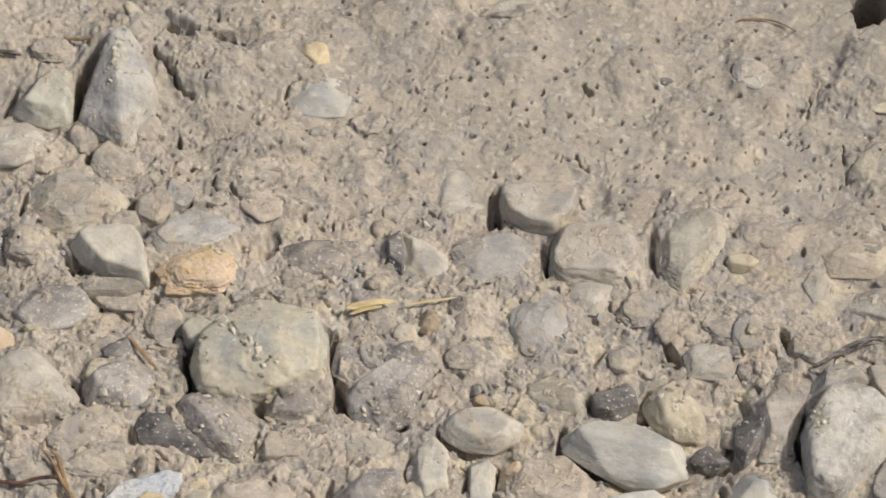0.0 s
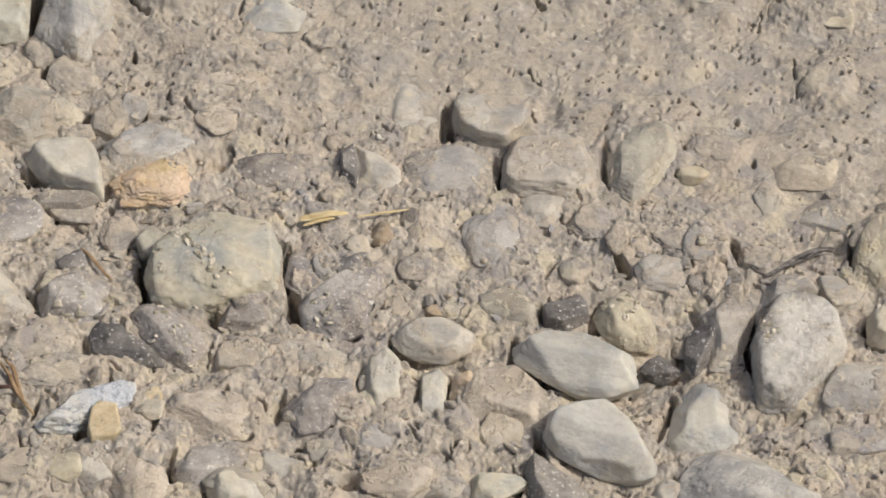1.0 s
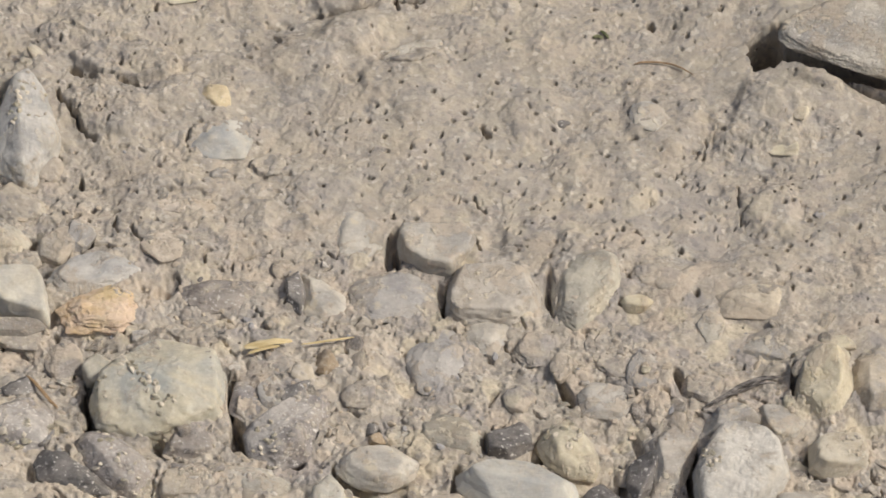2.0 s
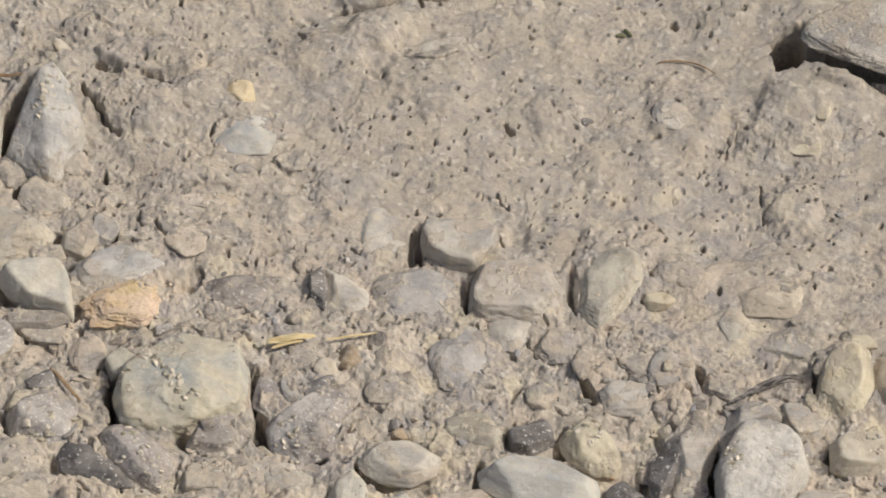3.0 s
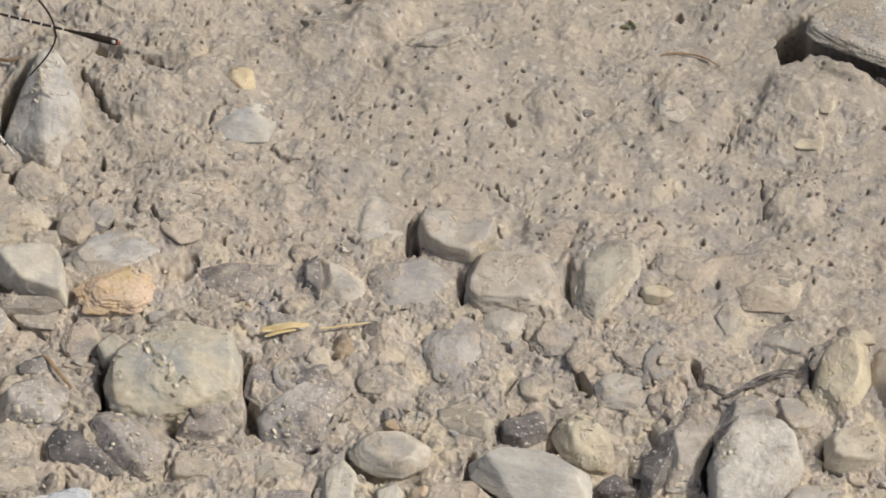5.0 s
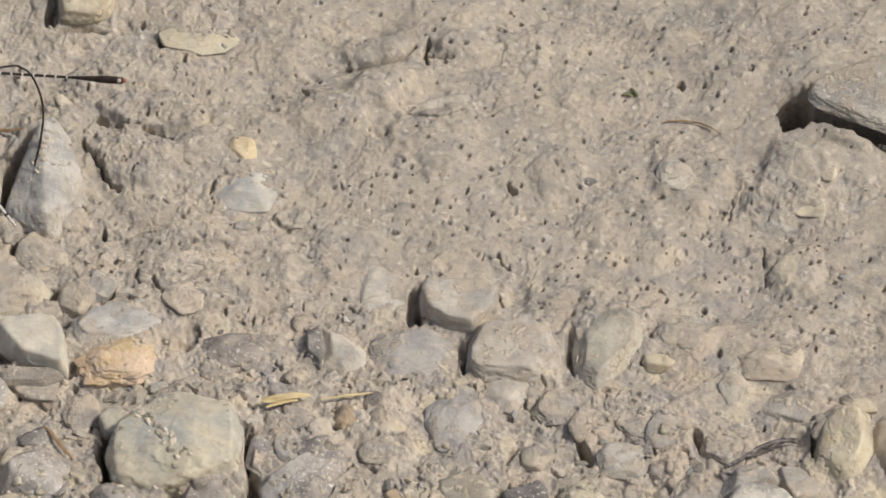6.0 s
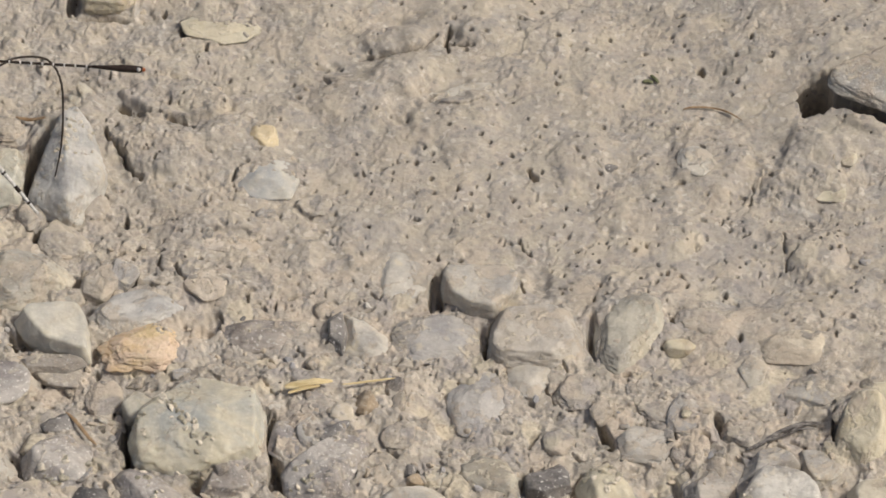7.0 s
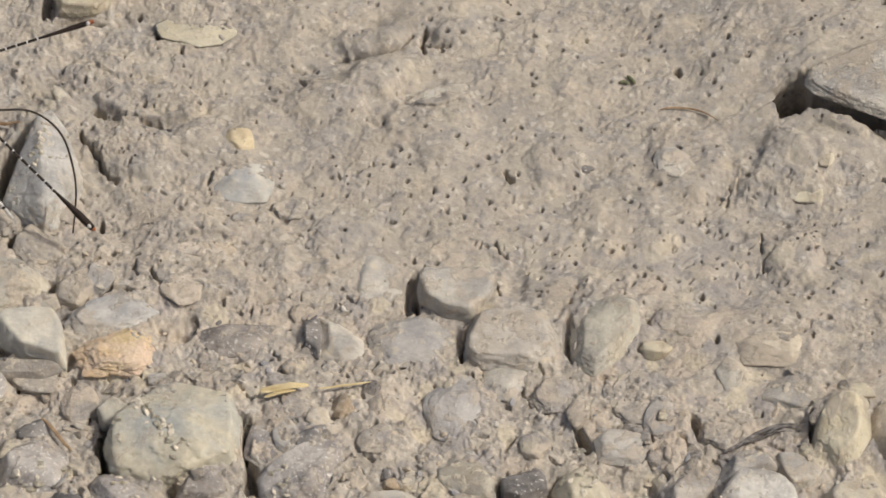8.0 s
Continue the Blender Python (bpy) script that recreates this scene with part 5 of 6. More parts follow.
relief.pit(8.62, 0.33, 0.068, 0.044, 0.30)
relief.pit(7.58, 1.71, 0.045, 0.044, 0.30)
relief.pit(2.96, 1.68, 0.045, 0.059, 0.30)
relief.pit(3.49, 1.38, 0.068, 0.059, 0.30)
relief.pit(3.41, 0.05, 0.045, 0.118, 0.30)
relief.pit(6.86, -1.02, 0.068, 0.148, 0.30)
relief.pit(9.12, -1.02, 0.045, 0.104, 0.30)
relief.pit(9.19, 1.77, 0.057, 0.074, 0.30)
relief.pit(10.40, 1.85, 0.045, 0.089, 0.30)
relief.pit(5.06, -1.37, 0.068, 0.118, 0.30)
relief.pit(3.88, -0.37, 0.068, 0.118, 0.30)
relief.pit(5.21, -0.59, 0.091, 0.207, 0.30)
relief.pit(8.99, 1.68, 0.091, 0.074, 0.30)
relief.pit(1.54, 9.14, 0.147, 0.089, 0.30)
relief.pit(0.13, 9.38, 0.057, 0.059, 0.30)
relief.pit(1.73, 9.80, 0.057, 0.059, 0.30)
relief.pit(2.01, 9.48, 0.057, 0.059, 0.30)
relief.pit(2.44, 8.48, 0.068, 0.059, 0.30)
relief.pit(3.69, 8.51, 0.057, 0.059, 0.30)
relief.pit(5.16, 8.58, 0.057, 0.059, 0.30)
relief.pit(5.54, 8.12, 0.057, 0.044, 0.30)
relief.pit(5.42, 9.31, 0.068, 0.059, 0.30)
relief.pit(4.52, 8.04, 0.068, 0.059, 0.30)
relief.pit(6.73, 7.83, 0.057, 0.089, 0.30)
relief.pit(5.93, 7.38, 0.079, 0.163, 0.30)
relief.pit(9.06, 8.79, 0.068, 0.104, 0.30)
relief.pit(10.51, 10.08, 0.079, 0.089, 0.30)
relief.pit(10.88, 9.40, 0.091, 0.133, 0.30)
relief.pit(-5.74, 10.41, 0.068, 0.059, 0.30)
relief.pit(6.77, 7.00, 0.057, 0.074, 0.30)
relief.pit(4.26, 10.02, 0.057, 0.059, 0.30)
relief.pit(-6.63, 8.65, 0.091, 0.237, 0.30)
relief.pit(-6.06, 8.12, 0.057, 0.148, 0.30)
relief.pit(-7.13, 9.19, 0.091, 0.118, 0.30)
relief.pit(-9.62, 6.72, 0.057, 0.044, 0.30)
relief.pit(-8.89, 7.35, 0.045, 0.059, 0.30)
relief.pit(-1.14, 5.67, 0.057, 0.059, 0.30)
relief.pit(-1.99, 0.54, 0.045, 0.044, 0.30)
relief.pit(-1.05, 0.45, 0.045, 0.044, 0.30)
relief.pit(-1.52, -0.33, 0.045, 0.059, 0.30)
relief.pit(-0.32, 1.42, 0.057, 0.133, 0.30)
relief.pit(0.21, 1.38, 0.079, 0.059, 0.30)
relief.pit(4.07, -0.80, 0.034, 0.044, 0.30)
relief.ledge(((-2.24, 7.80), (-1.81, 7.88), (-1.43, 7.96), (-1.05, 8.05), (-0.68, 8.31)), .07, .09, .7)
relief.ledge(((8.42, 5.80), (8.16, 6.15), (8.13, 6.60), (8.30, 7.05)), .03, .14, .5)
relief.ledge(((-0.66, 6.25), (0.08, 6.12), (0.89, 6.25)), .06, .06, .6)
relief.ledge(((-6.09, 2.15), (-5.15, 2.01), (-4.21, 2.08)), .05, .02, .6)
relief.ledge(((-3.75, 3.14), (-3.55, 2.74), (-3.28, 2.61)), .08, .04, .6)
relief.ledge(((6.94, 3.14), (7.35, 3.62), (7.50, 4.24)), .05, .02, .7)

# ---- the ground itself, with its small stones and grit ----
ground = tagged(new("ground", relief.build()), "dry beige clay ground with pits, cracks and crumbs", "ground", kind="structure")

def place_grain():
    while True:
        x, y = random.uniform(-13, 13), random.uniform(-13, 12)
        i, j = int(np.searchsorted(relief.x, x)), int(np.searchsorted(relief.y, y))
        if relief.h[j, i] - relief.bare[j, i] > 0.16 or (y > 2.0 and random.random() < 0.85):
            continue
        if random.random() < 0.006 + 0.994 * relief.coarse[j, i] ** 1.5:
            return x, y, float(min(relief.h[j, i], relief.under[j, i]))


GRAIN_KINDS = ("mud", "cream", "mud", "tan", "mud", "pale", "greyw", "mud", "umber", "rose", "mud", "lemon", "bluish", "warm")
grain_meshes = []
for k, kind in enumerate(GRAIN_KINDS * 2):
    co, faces = rock_shape(3, 900 + k, 30, (), 1.2)
    grain_meshes.append(mesh_from("small_stone", co * MM, faces, STONE[kind]))
for k in range(210):
    x, y, h = place_grain()
    ob = new("small_stone", grain_meshes[k % len(grain_meshes)])
    s = 0.11 + 0.20 * random.random() ** 1.6
    ob.parent = ground
    ob.matrix_local = pose(x * MM, y * MM, (h - s * 0.25) * MM, random.uniform(-35, 35), random.uniform(-35, 35), random.uniform(0, 360)) @ Matrix.Diagonal((s * random.uniform(1.0, 1.8), s, s * random.uniform(0.35, 0.65), 1))


crumb_shapes = [rock_shape(3, 960 + k, 16, (), 1.6) for k in range(6)]
crumb_meshes = [mesh_from("crumb", co * MM, faces, material) for material in (plain_material("pale_clay_crumb", (0.60, 0.53, 0.420), (0.76, 0.69, 0.56), 0.95), STONE["lemon"]) for co, faces in crumb_shapes]


def crumbs(kind, x, spots, count, spread, size):
    """Crumbs of clay stuck on a stone, scattered round some spots (mm)."""
    stone, skin = SURFACE[kind, x]
    base = stone.matrix_world.translation / MM
    for k in range(count):
        a = random.choice(spots)
        px, py = a[0] - base.x + random.gauss(0, spread), a[1] - base.y + random.gauss(0, spread)
        near = np.hypot(skin[:, 0] - px, skin[:, 1] - py) - 0.3 * skin[:, 2]
        at = skin[int(np.argmin(near))]
        ob = new("crumb", random.choice(crumb_meshes))
        ob.parent = stone
        r = size * random.uniform(0.5, 1.3)
        ob.matrix_local = pose(at[0] * MM, at[1] * MM, (at[2] - 0.15 * r) * MM, random.uniform(-40, 40), random.uniform(-40, 40), random.uniform(0, 360)) @ Matrix.Diagonal((r * random.uniform(1.0, 1.7), r, r * 0.55, 1))


crumbs("olive", -5.80, ((-6.75, -3.45), (-6.45, -3.80), (-6.13, -4.15), (-5.95, -4.35), (-5.79, -4.57), (-5.55, -4.90)), 46, 0.12, 0.07)
crumbs("olive", -5.80, ((-7.10, -4.60), (-7.15, -4.20), (-6.02, -5.55)), 14, 0.12, 0.05)
crumbs("mauve", -6.79, ((-6.16, -7.02), (-7.09, -6.08), (-6.46, -6.28), (-6.69, -6.95)), 22, 0.25, 0.07)
crumbs("speckgrey", -9.05, ((-9.36, -5.75), (-8.79, -5.45), (-9.22, -5.90)), 22, 0.16, 0.08)
crumbs("speckgrey", -2.71, ((-3.35, -6.02), (-3.10, -6.30), (-3.25, -5.76)), 18, 0.20, 0.06)
crumbs("lemon", 3.80, ((3.52, -5.43), (3.92, -5.76)), 14, 0.22, 0.07)
crumbs("chalk", 7.81, ((6.94, -6.53), (7.08, -6.86)), 14, 0.14, 0.06)
crumbs("milky", -9.20, ((-9.35, 4.60), (-9.25, 4.10), (-9.10, 5.0)), 20, 0.20, 0.06)

sandstone, skin = SURFACE["rose", 0.86]
corner = new("rusty_corner", mesh_from("rusty_corner", crumb_shapes[2][0] * np.array((0.24, 0.20, 0.12)) * MM, crumb_shapes[2][1], STONE["ochre"]))
corner.parent = sandstone
spot = skin[int(np.argmin(np.hypot(skin[:, 0] + 0.80, skin[:, 1] - 0.42) - 0.3 * skin[:, 2]))]
corner.matrix_local = pose(spot[0] * MM, spot[1] * MM, (spot[2] + 0.03) * MM, 0, -25, 20)
tagged(corner, "orange rusty corner")


def grit():
    """Sand and crumbs too small to pick apart."""
    parts = [rock_shape(2, 700 + k, 40, (), 1.2) for k in range(8)]
    cos, fas, base = [], [], 0
    for k in range(1150):
        x, y, h = place_grain()
        s = 0.03 + 0.065 * random.random() ** 2.2
        co, faces = parts[k % 8]
        turn = np.array(Euler((random.uniform(-0.7, 0.7), random.uniform(-0.7, 0.7), random.uniform(0, 6.28))).to_matrix())
        co = (co * np.array((s * random.uniform(1.1, 2.0), s, s * random.uniform(0.4, 0.75)))) @ turn.T + np.array((x, y, h - s * 0.1))
        cos.append(co)
        fas.append(faces + base)
        base += len(co)
    return mesh_from("grit", np.concatenate(cos) * MM, np.concatenate(fas), M_GRIT, False)


def grit_material():
    n = Nodes("sand_grit", 0.9)
    island = n.make("ShaderNodeNewGeometry").outputs["Random Per Island"]
    colour = n.mix(n.ramp(island, 0.0, 0.45), (0.40, 0.345, 0.28), (0.52, 0.44, 0.335))
    colour = n.mix(n.ramp(island, 0.72, 0.80), colour, (0.36, 0.35, 0.345))
    colour = n.mix(n.ramp(island, 0.88, 0.90), colour, (0.58, 0.54, 0.47))
    colour = n.mix(n.ramp(island, 0.965, 0.97), colour, (0.16, 0.15, 0.145))
    colour = n.mix(n.ramp(n.noise(9.0, 4), 0.3, 0.7), n.mix(0.25, colour, (0.15, 0.13, 0.11)), colour)
    n.bump([(n.noise(12.0, 4, 0.65), 0.04)])
    return n.done(colour)


M_GRIT = grit_material()
gravel = new("grit", grit())
gravel.parent = ground
tagged(gravel, "loose beige sand grains and clay crumbs", kind="stuff")


# ---- straw, twigs and roots on the clay ----
M_STRAW = plain_material("straw", (0.55, 0.42, 0.20), (0.72, 0.60, 0.36), 0.5, 5.0, (0.3, 2.0, 2.0))
M_BARK = plain_material("dark_bark", (0.04, 0.034, 0.030), (0.30, 0.275, 0.25), 0.9, 5.0, (0.4, 2.5, 2.5), 0.06)
M_BARKRED = plain_material("red_brown_root", (0.07, 0.035, 0.025), (0.20, 0.12, 0.09), 0.7, 4.0)
M_MOSS = plain_material("moss", (0.075, 0.085, 0.040), (0.20, 0.20, 0.11), 0.8, 6.0)
M_ROOT = plain_material("brown_root", (0.20, 0.12, 0.06), (0.38, 0.27, 0.16), 0.7, 4.0)


def spline(knots, steps):
    """Points along a smooth curve through the knots."""
    k = np.array([tuple(p) for p in (knots[0], *knots, knots[-1])], float)
    out = []
    for i in range(1, len(k) - 2):
        for s in np.arange(steps) / steps:
            out.append(0.5 * (2 * k[i] + (k[i + 1] - k[i - 1]) * s + (2 * k[i - 1] - 5 * k[i] + 4 * k[i + 1] - k[i + 2]) * s ** 2 + (3 * k[i] - k[i - 1] - 3 * k[i + 1] + k[i + 2]) * s ** 3))
    return np.array(out + [k[-1]])


def tube(line, radii, sides=10, flat=1.0):
    """A closed tube along a line of points (mm) with a radius at each; flat squeezes it upright."""
    bm, rings = bmesh.new(), []
    for i, p in enumerate(line):
        along = Vector(line[min(i + 1, len(line) - 1)]) - Vector(line[max(i - 1, 0)])
        side = along.cross(Vector((0, 0, 1)))
        side = side.normalized() if side.length > 1e-9 else Vector((1, 0, 0))
        up = side.cross(along).normalized()
        rings.append([bm.verts.new((Vector(p) + float(radii[i]) * (math.cos(a) * side + flat * math.sin(a) * up)) * MM) for a in np.arange(sides) * 2 * math.pi / sides])
    for a, b in zip(rings, rings[1:]):
        for k in range(sides):
            bm.faces.new((a[k], a[(k + 1) % sides], b[(k + 1) % sides], b[k])).smooth = True
    bm.faces.new(rings[0][::-1])
    bm.faces.new(rings[-1])
    bmesh.ops.recalc_face_normals(bm, faces=bm.faces)
    return bm


def made(name, bm, material):
    me = bpy.data.meshes.new(name)
    bm.to_mesh(me)
    bm.free()
    me.materials.append(material)
    return me


def fibre(name, line, width, material, label, category, flat, lift):
    middle = np.mean(line, 0)
    way = spline([(x, y, 0) for x, y in line], 8)
    heights = np.array([max(relief.at(x + dx, y + dy) for dx in (-0.05, 0.05) for dy in (-0.05, 0.05)) for x, y, _ in way])
    heights = np.convolve(np.pad(heights, 4, mode="edge"), np.ones(9) / 9, "valid") + lift
    wob = fractal(way[:, :2] / 0.5, 7, 2)
    way = way + np.column_stack((0 * wob, 0.12 * width * wob, heights)) - np.array((*middle, 0))
    s = np.linspace(0, 1, len(way))
    radii = width / 2 * (1 - 0.75 * np.abs(2 * s - 1) ** 3) * (1 + 0.2 * wob)
    ob = new(name, made(name, tube([tuple(p) for p in way], radii, 10, flat), material))
    ob.matrix_world = pose(middle[0] * MM, middle[1] * MM, 0)
    tagged(ob, label, category, "plant scraps on the clay")


fibre("straw_flake", ((-3.79, -3.05), (-3.56, -2.98), (-3.16, -2.93), (-2.67, -2.85)), 0.227, M_STRAW, "split flake of pale yellow straw on the clay", "straw", 0.25, 0.22)
fibre("straw_flake", ((-3.71, -3.21), (-3.36, -3.10), (-2.96, -3.02)), 0.120, M_STRAW, "split flake of pale yellow straw on the clay", "straw", 0.3, 0.16)
fibre("straw_strand", ((-2.46, -2.86), (-1.91, -2.78), (-1.22, -2.64)), 0.080, M_STRAW, "thin strand of pale straw lying on clay", "straw", 0.5, 0.14)
fibre("twig", ((7.01, -4.59), (7.47, -4.31), (7.81, -4.02), (8.28, -3.82), (8.81, -3.68)), 0.120, M_BARK, "dark weathered fibrous twig pressed into the clay", "twig", 0.6, 0.1)
fibre("twig", ((7.08, -4.64), (7.56, -4.35), (7.97, -4.08), (8.45, -3.78)), 0.047, M_BARK, "dark weathered fibrous twig pressed into the clay", "twig", 0.7, 0.12)
fibre("twig", ((7.17, -4.49), (7.67, -4.25), (8.21, -3.97), (8.68, -3.87)), 0.067, M_BARK, "dark weathered fibrous twig pressed into the clay", "twig", 0.6, 0.07)
fibre("root_fibre", ((5.47, 6.09), (5.70, 6.20), (6.18, 6.21), (6.56, 6.03), (6.89, 5.71)), 0.048, M_ROOT, "thin brown curved root fibre on the clay", "root fibre", 0.8, 0.06)
fibre("bark_sliver", ((-8.89, -3.68), (-8.62, -3.99), (-8.35, -4.37), (-8.14, -4.62)), 0.107, M_ROOT, "brown sliver of bark leaning on a pebble", "bark sliver", 0.5, 0.16)
fibre("twig", ((-12.57, 5.11), (-12.03, 5.08), (-11.74, 5.04), (-11.52, 4.97)), 0.133, M_BARK, "dark weathered fibrous twig pressed into the clay", "twig", 0.7, 0.12)
fibre("root_fibre", ((-10.82, -7.15), (-10.53, -7.54), (-10.30, -8.07), (-10.04, -8.44), (-9.85, -8.74)), 0.107, M_ROOT, "thin brown curved root fibre on the clay", "root fibre", 0.6, 0.12)
fibre("root_fibre", ((-12.10, -7.88), (-11.32, -8.03), (-10.80, -7.96), (-10.36, -8.01)), 0.120, M_BARKRED, "dark reddish root lying between clay lumps", "root fibre", 0.7, 0.1)
fibre("root_fibre", ((-10.59, -7.18), (-10.40, -7.45), (-10.26, -7.91), (-10.07, -8.47)), 0.120, M_ROOT, "thin brown curved root fibre on the clay", "root fibre", 0.6, 0.12)
fibre("bark_sliver", ((-10.54, 5.50), (-10.16, 5.43), (-9.81, 5.38)), 0.093, M_ROOT, "brown sliver of bark leaning on a pebble", "bark sliver", 0.5, 0.12)

fibre("moss_shoot", ((4.49, 7.03), (4.62, 7.07), (4.74, 7.01)), 0.10, M_MOSS, "tiny dull green moss shoot in the clay", "moss", 0.6, 0.05)
fibre("moss_shoot", ((4.68, 7.25), (4.77, 7.17), (4.88, 6.98)), 0.09, M_MOSS, "tiny dull green moss shoot in the clay", "moss", 0.6, 0.04)

# ---- the butterfly that feeds beyond the edge: its feelers, tongue and legs reach into view ----
M_HORN = plain_material("black_brown_horn", (0.012, 0.009, 0.007), (0.045, 0.03, 0.022), 0.35, 12.0)
M_CLUB = plain_material("dark_brown_velvet", (0.012, 0.008, 0.006), (0.034, 0.020, 0.014), 0.6, 10.0)
M_RING = plain_material("white_scales", (0.46, 0.44, 0.41), (0.66, 0.64, 0.60), 0.7, 10.0)
M_TIP = plain_material("orange_tip", (0.20, 0.055, 0.02), (0.36, 0.12, 0.045), 0.5, 10.0)
M_FUR = plain_material("grey_brown_hair", (0.16, 0.13, 0.10), (0.34, 0.29, 0.24), 0.9, 9.0, None, 0.06)
M_EYE = plain_material("dark_eye", (0.02, 0.016, 0.014), (0.07, 0.055, 0.045), 0.2, 8.0)

butterfly = tagged(new("butterfly"), "butterfly with banded antennae drinking from the clay", "butterfly")
HEAD = Vector((-12.33, 4.53, 3.12))


def part(name, bm, material, parent, label=""):
    ob = new(name, made(name, bm, material))
    ob.parent = parent
    return tagged(ob, label)


def bar(x0, x1, r0, r1, bulge=0.0, sides=12):
    """A bar along x between two radii (mm), rounded at its ends."""
    s = np.linspace(0, 1, 13)
    radii = r0 + (r1 - r0) * s + bulge * np.sin(math.pi * s)
    radii = radii * np.sqrt(np.clip(1 - np.abs(2 * s - 1) ** 8 * 0.85, 0.02, 1))
    return tube([(x0 + (x1 - x0) * k, 0, 0) for k in s], radii, sides)


def antenna(name, broad=1.0):
    """Its tip lies at its own origin; the stalk runs back along -x."""
    stalk = part(name, bar(-5.6, -0.9, 0.030, 0.036), M_HORN, butterfly, "black antenna stalk with white rings")
    for k in range(17):
        x = -1.38 - 0.262 * k
        part("ring", bar(x - 0.028, x + 0.020, 0.039, 0.039), M_RING, stalk, "white ring")
    s = np.linspace(0, 1, 15)
    club = tube([(-1.25 + 1.2 * k, 0, 0) for k in s], 0.036 + 0.056 * broad * np.clip(s * 1.7, 0, 1) ** 1.4 - 0.02 * np.clip(s - 0.85, 0, 1) / 0.15, 14)
    part("club", club, M_CLUB, stalk, "dark brown flattened club")
    part("tip", bar(-0.12, 0.02, 0.072, 0.04), M_TIP, stalk, "orange-brown tip of the club")
    spot = bmesh.new()
    bmesh.ops.create_icosphere(spot, subdivisions=2, radius=0.05 * MM, matrix=Matrix.Translation((-0.14 * MM, -0.055 * MM, 0.055 * MM)))
    part("spot", spot, M_RING, stalk, "white spot before the tip")
    return stalk


near_antenna, far_antenna = antenna("antenna"), antenna("antenna", 0.55)


def turned(tip, way):
    """The pose of a feeler from its tip (mm) and the way it points."""
    x = Vector(way).normalized()
    y = Vector((0, 0, 1)).cross(x).normalized()
    m = Matrix((x, y, x.cross(y))).transposed().to_4x4()
    return Matrix.Translation(Vector(tip) * MM) @ m


near_rows, far_rows, bends = [], [], []


def swing_near(t, tip, way):
    near_rows.append((t, turned(tip, way)))


def swing_far(t, tip, way):
    far_rows.append((t, turned(tip, way)))


def bend(t, *knots):
    bends.append((t, spline(knots, 24)))


# the near feeler taps the stone, rests, and taps again
swing_near(3.9, (-8.02, 3.47, 2.20), (0.949, -0.263, -0.173))
swing_near(4.0, (-8.13, 3.03, 1.10), (0.849, -0.383, -0.365))
swing_near(4.1, (-7.65, 3.19, 1.10), (0.877, -0.313, -0.365))
swing_near(4.2, (-8.06, 2.14, 1.00), (0.748, -0.544, -0.381))
swing_near(5.3, (-7.20, 4.36, 3.00), (0.997, -0.072, -0.035))
swing_near(5.5, (-7.28, 4.42, 3.00), (0.998, -0.055, -0.035))
swing_near(5.9, (-7.26, 4.53, 3.00), (0.999, -0.025, -0.035))
swing_near(6.3, (-7.26, 4.55, 3.00), (0.999, -0.036, -0.035))
swing_near(6.5, (-7.23, 4.53, 3.00), (0.999, -0.030, -0.035))
swing_near(7.0, (-7.31, 4.51, 3.00), (0.999, -0.029, -0.035))
swing_near(7.1, (-7.32, 4.51, 3.00), (0.999, -0.027, -0.035))
swing_near(7.4, (-7.35, 4.35, 3.00), (0.999, -0.014, -0.035))
swing_near(7.5, (-7.68, 3.30, 2.60), (0.951, -0.292, -0.103))
swing_near(7.6, (-7.81, 2.07, 2.00), (0.848, -0.489, -0.204))
swing_near(7.7, (-8.35, 0.66, 1.50), (0.639, -0.715, -0.284))
swing_near(7.8, (-8.52, 0.17, 1.10), (0.650, -0.670, -0.359))
swing_near(7.9, (-8.65, 0.09, 0.90), (0.553, -0.735, -0.393))
swing_near(8.0, (-7.84, 1.44, 0.90), (0.724, -0.563, -0.399))
# the far feeler comes down at the end
swing_far(5.3, (-12.84, 6.72, 5.00), (0.075, 0.987, 0.143))
swing_far(7.4, (-12.57, 6.62, 5.00), (0.077, 0.987, 0.143))
swing_far(7.7, (-9.34, 4.81, 4.20), (0.944, 0.279, 0.178))
swing_far(7.9, (-7.86, 5.05, 3.80), (0.932, 0.341, 0.118))
swing_far(8.0, (-7.93, 5.45, 3.80), (0.946, 0.297, 0.130))
# the tongue, from its tip to the head, time by time
bend(4.0, (-10.61, 4.58, 0.55), (-10.36, 4.93, 1.04), (-10.31, 5.37, 1.56), (-10.32, 5.72, 1.97), (-10.51, 6.05, 2.41), (-11.30, 5.94, 3.10), (-12.85, 4.95, 3.15))
bend(4.1, (-9.51, 4.74, 0.55), (-9.08, 5.03, 1.05), (-9.07, 5.41, 1.44), (-9.30, 5.85, 1.95), (-9.81, 6.18, 2.57), (-10.60, 5.99, 3.15), (-12.15, 5.04, 3.15))
bend(4.2, (-9.56, 4.43, 0.55), (-9.21, 4.84, 1.16), (-9.18, 5.12, 1.51), (-9.35, 5.52, 2.03), (-9.69, 5.79, 2.52), (-10.47, 5.56, 3.15), (-11.89, 4.61, 3.15))
bend(5.3, (-9.56, 4.63, 0.55), (-9.12, 4.82, 1.02), (-8.91, 5.14, 1.43), (-9.19, 5.50, 1.93), (-9.81, 5.51, 2.49), (-10.65, 4.65, 3.15), (-12.21, 3.92, 3.15))
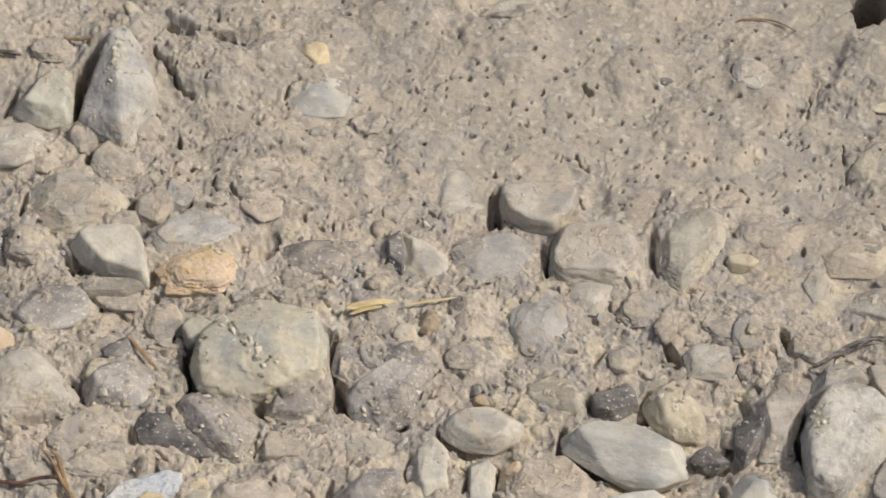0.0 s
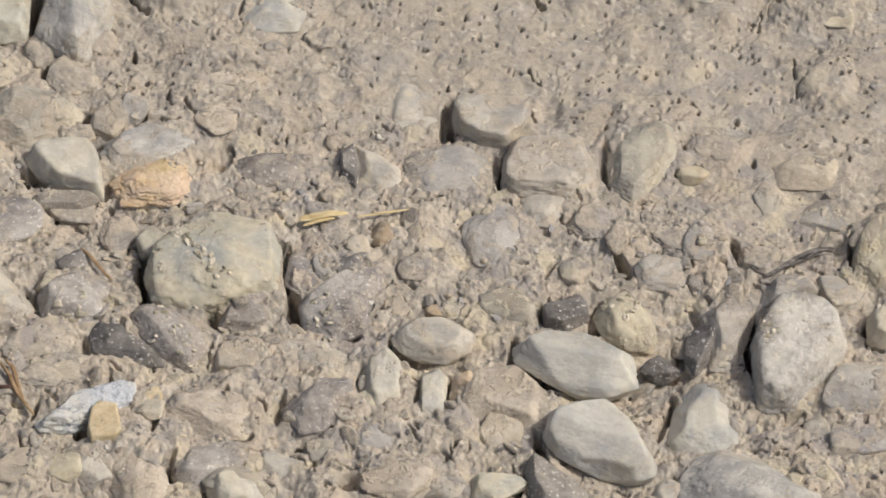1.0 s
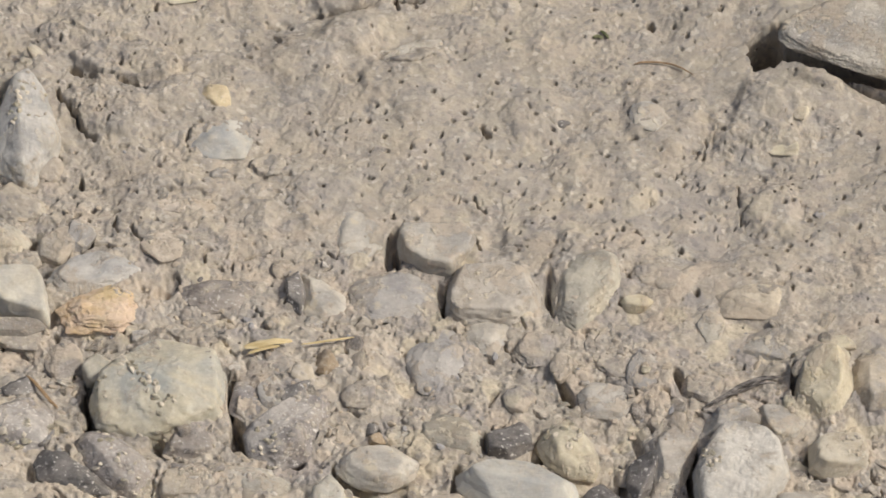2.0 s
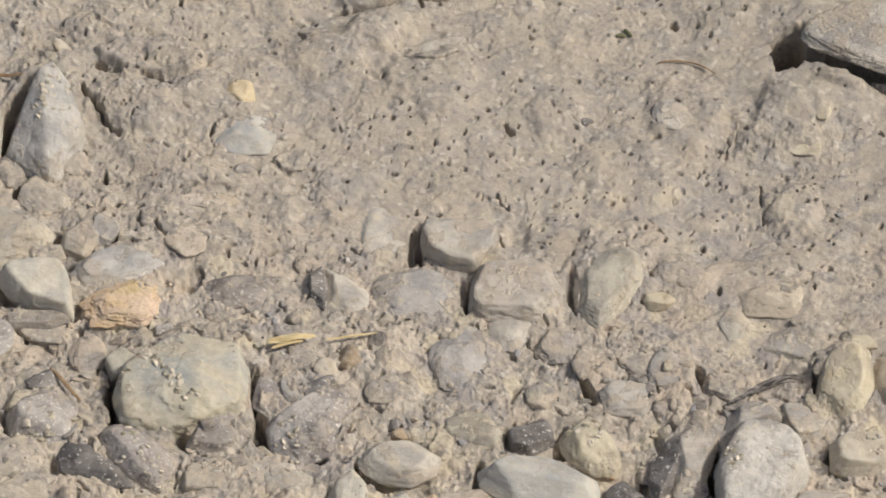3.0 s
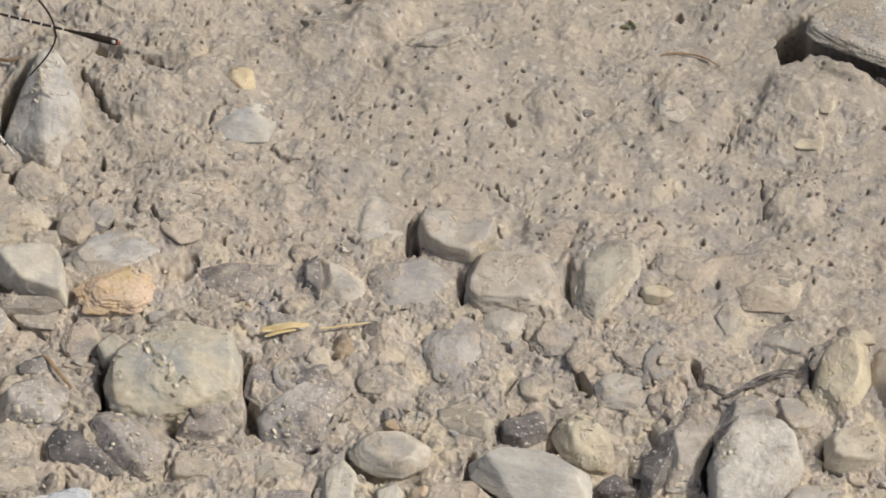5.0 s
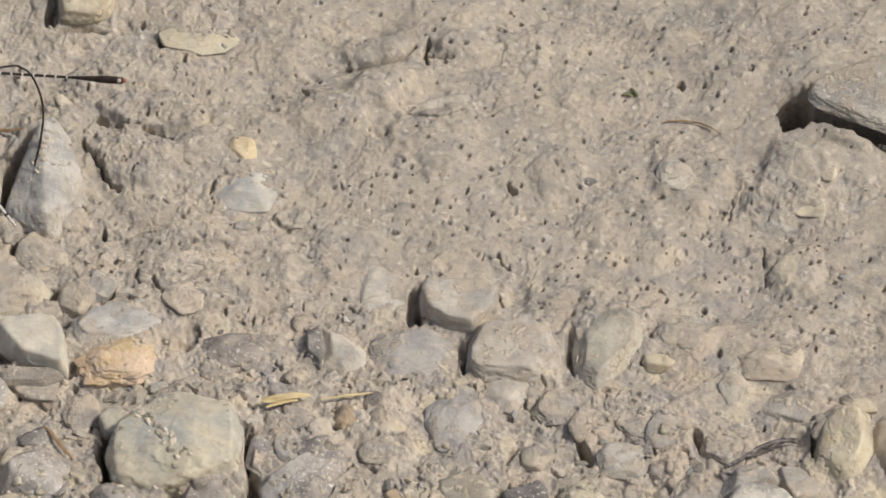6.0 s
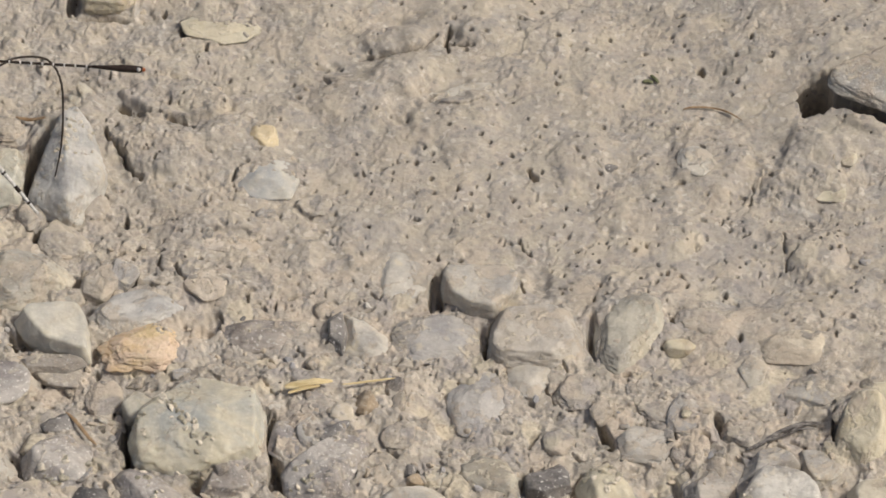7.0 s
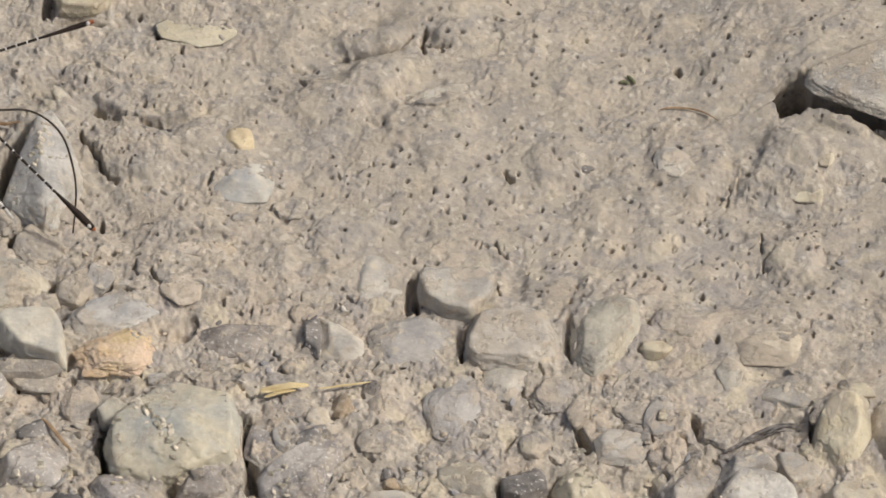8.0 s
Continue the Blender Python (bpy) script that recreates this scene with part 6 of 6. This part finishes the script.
bend(5.9, (-9.60, 3.93, 0.55), (-9.40, 4.29, 1.11), (-9.31, 4.78, 1.81), (-9.51, 5.15, 2.40), (-9.81, 5.16, 2.73), (-10.18, 4.86, 3.05), (-11.74, 4.21, 3.15))
bend(6.3, (-8.42, 4.08, 0.55), (-8.61, 4.33, 1.00), (-8.91, 4.70, 1.70), (-9.33, 5.01, 2.43), (-9.54, 5.09, 2.72), (-9.89, 4.90, 3.04), (-11.46, 4.50, 3.15))
bend(6.5, (-8.31, 3.96, 0.55), (-8.79, 4.48, 1.34), (-9.33, 5.05, 2.23), (-9.58, 5.19, 2.54), (-9.93, 5.13, 2.85), (-10.34, 4.72, 3.15), (-11.92, 4.31, 3.15))
bend(6.7, (-9.38, 3.44, 0.55), (-9.27, 4.01, 1.23), (-9.28, 4.59, 1.91), (-9.44, 4.96, 2.39), (-9.77, 5.01, 2.72), (-10.47, 4.65, 3.15), (-11.92, 4.23, 3.15))
bend(7.1, (-9.46, 3.28, 0.55), (-9.31, 3.89, 1.14), (-9.31, 4.77, 1.97), (-9.48, 5.18, 2.38), (-9.79, 5.20, 2.63), (-10.34, 4.80, 3.03), (-10.82, 4.34, 3.15), (-12.27, 3.92, 3.15))
bend(7.5, (-8.15, 3.40, 0.55), (-8.26, 3.76, 0.97), (-8.58, 4.23, 1.59), (-8.83, 4.58, 2.06), (-9.22, 4.83, 2.54), (-9.70, 4.72, 2.95), (-10.13, 4.49, 3.15), (-11.56, 3.77, 3.15))
bend(7.7, (-8.71, 2.65, 0.55), (-8.68, 3.27, 1.31), (-8.76, 3.78, 1.94), (-9.04, 4.00, 2.35), (-9.49, 3.92, 2.75), (-10.12, 3.52, 3.15), (-11.57, 3.22, 3.15))
bend(8.0, (-8.37, 1.65, 0.55), (-8.30, 2.30, 1.21), (-8.38, 2.75, 1.66), (-8.58, 3.18, 2.13), (-8.90, 3.40, 2.50), (-9.39, 3.40, 2.91), (-10.06, 3.21, 3.15), (-11.52, 3.10, 3.15))

PIECE, PIECES = 0.17, 44
tongue = [part("proboscis_piece", bar(-0.03, PIECE + 0.03, 0.019 + 0.009 * min(1, k / 10), 0.019 + 0.009 * min(1, (k + 1) / 10), 0, 10), M_HORN, butterfly) for k in range(PIECES)]
tongue[0]["label"] = "dark brown coiled tongue, thin as a hair"


def leg(knots, radii, name="leg"):
    limb = part(name, tube([tuple(p) for p in spline(knots, 6)], np.interp(np.linspace(0, 1, (len(knots) - 1) * 6 + 1), np.linspace(0, 1, len(radii)), radii), 10), M_RING, butterfly, "white leg with black bands")
    way = spline(knots, 40)
    for k in range(6):
        i = int((0.30 + 0.115 * k) * (len(way) - 1))
        j = min(len(way) - 1, i + (2 if k % 2 else 5))
        r = float(np.interp(i / (len(way) - 1), np.linspace(0, 1, len(radii)), radii)) + 0.008
        part("band", tube([tuple(way[i]), tuple((way[i] + way[j]) / 2), tuple(way[j])], (r, r, r), 10), M_HORN, limb, "black band")
    return limb


CHEST = HEAD + Vector((-2.3, 0.5, 0.1))
foreleg = leg((CHEST + Vector((0.5, -0.5, -0.7)), Vector((-11.41, 3.17, 1.90)), Vector((-10.61, 2.81, 1.10)), Vector((-9.83, 2.24, 0.35))), (0.09, 0.075, 0.048, 0.034))
for dx, dy in ((-1.6, -2.6), (-1.2, 2.6), (0.6, 2.2)):
    a = CHEST + Vector((dx * 0.2, dy * 0.2, -0.7))
    foot = CHEST + Vector((dx, dy, 0))
    foot.z = relief.at(foot.x, foot.y) + 0.04
    leg((a, a.lerp(foot, 0.4) + Vector((0, 0, 0.5)), a.lerp(foot, 0.8), foot), (0.09, 0.075, 0.048, 0.034))


def egg(at, rx, ry, rz, seed, rough):
    ways, faces = BALL[4]
    co = ways * (1 + rough * fractal(ways * 9, seed, 2))[:, None] * np.array((rx, ry, rz)) + np.array(tuple(at))
    bm = bmesh.new()
    vs = [bm.verts.new(tuple(p * MM)) for p in co]
    for f in faces:
        bm.faces.new([vs[k] for k in f]).smooth = True
    return bm


part("head", egg(HEAD + Vector((-0.55, 0.1, 0)), 0.5, 0.65, 0.55, 3, 0.05), M_FUR, butterfly, "grey-brown hairy head")
part("thorax", egg(CHEST, 1.35, 0.95, 1.0, 4, 0.06), M_FUR, butterfly, "grey-brown hairy thorax")
for side in (-1, 1):
    part("eye", egg(HEAD + Vector((-0.45, 0.1 + side * 0.5, 0.12)), 0.32, 0.25, 0.36, 5, 0.0), M_EYE, butterfly, "dark round eye")


def piece_pose(line, k):
    """Where the k-th piece of the tongue lies on the curve, counted from the tip."""
    step = np.linalg.norm(np.diff(line, axis=0), axis=1)
    run = np.concatenate(([0], np.cumsum(step)))
    s0, s1 = k * PIECE, (k + 1) * PIECE
    a, b = [np.array([np.interp(min(s, run[-1] - 0.01 + 0.01 * (s == s1)), run, line[:, i]) for i in range(3)]) for s in (s0, s1)]
    return turned(a, b - a)


def motions():
    # it comes in on foot from beyond the edge, then stays
    walk(butterfly, [(0.0, pose(-0.016, 0.009, 0.0005)), (3.3, pose(-0.015, 0.008, 0.0005)), (3.6, pose(-0.011, 0.005, 0.0005)), (3.8, pose(-0.0055, 0.0022, 0)), (3.9, pose(0, 0, 0)), (4.0, pose(0, 0, 0)), (8.0, pose(0, 0, 0))])
    for feeler, rows in ((near_antenna, near_rows), (far_antenna, far_rows)):
        walk(feeler, [(0.0, rows[0][1])] + rows + ([(8.0, rows[-1][1])] if rows[-1][0] < 8 else []))
    # the foreleg is set down once the tongue has found its place
    walk(foreleg, [(0.0, pose(-0.0026, 0.0004, 0.0006)), (4.25, pose(-0.0026, 0.0004, 0.0006)), (4.6, pose(-0.0012, 0.0002, 0.0008)), (4.9, pose(0, 0, 0)), (8.0, pose(0, 0, 0))])
    for k, piece in enumerate(tongue):
        rows = [(t, piece_pose(line, k)) for t, line in bends]
        walk(piece, [(0.0, rows[0][1])] + rows)


motions()
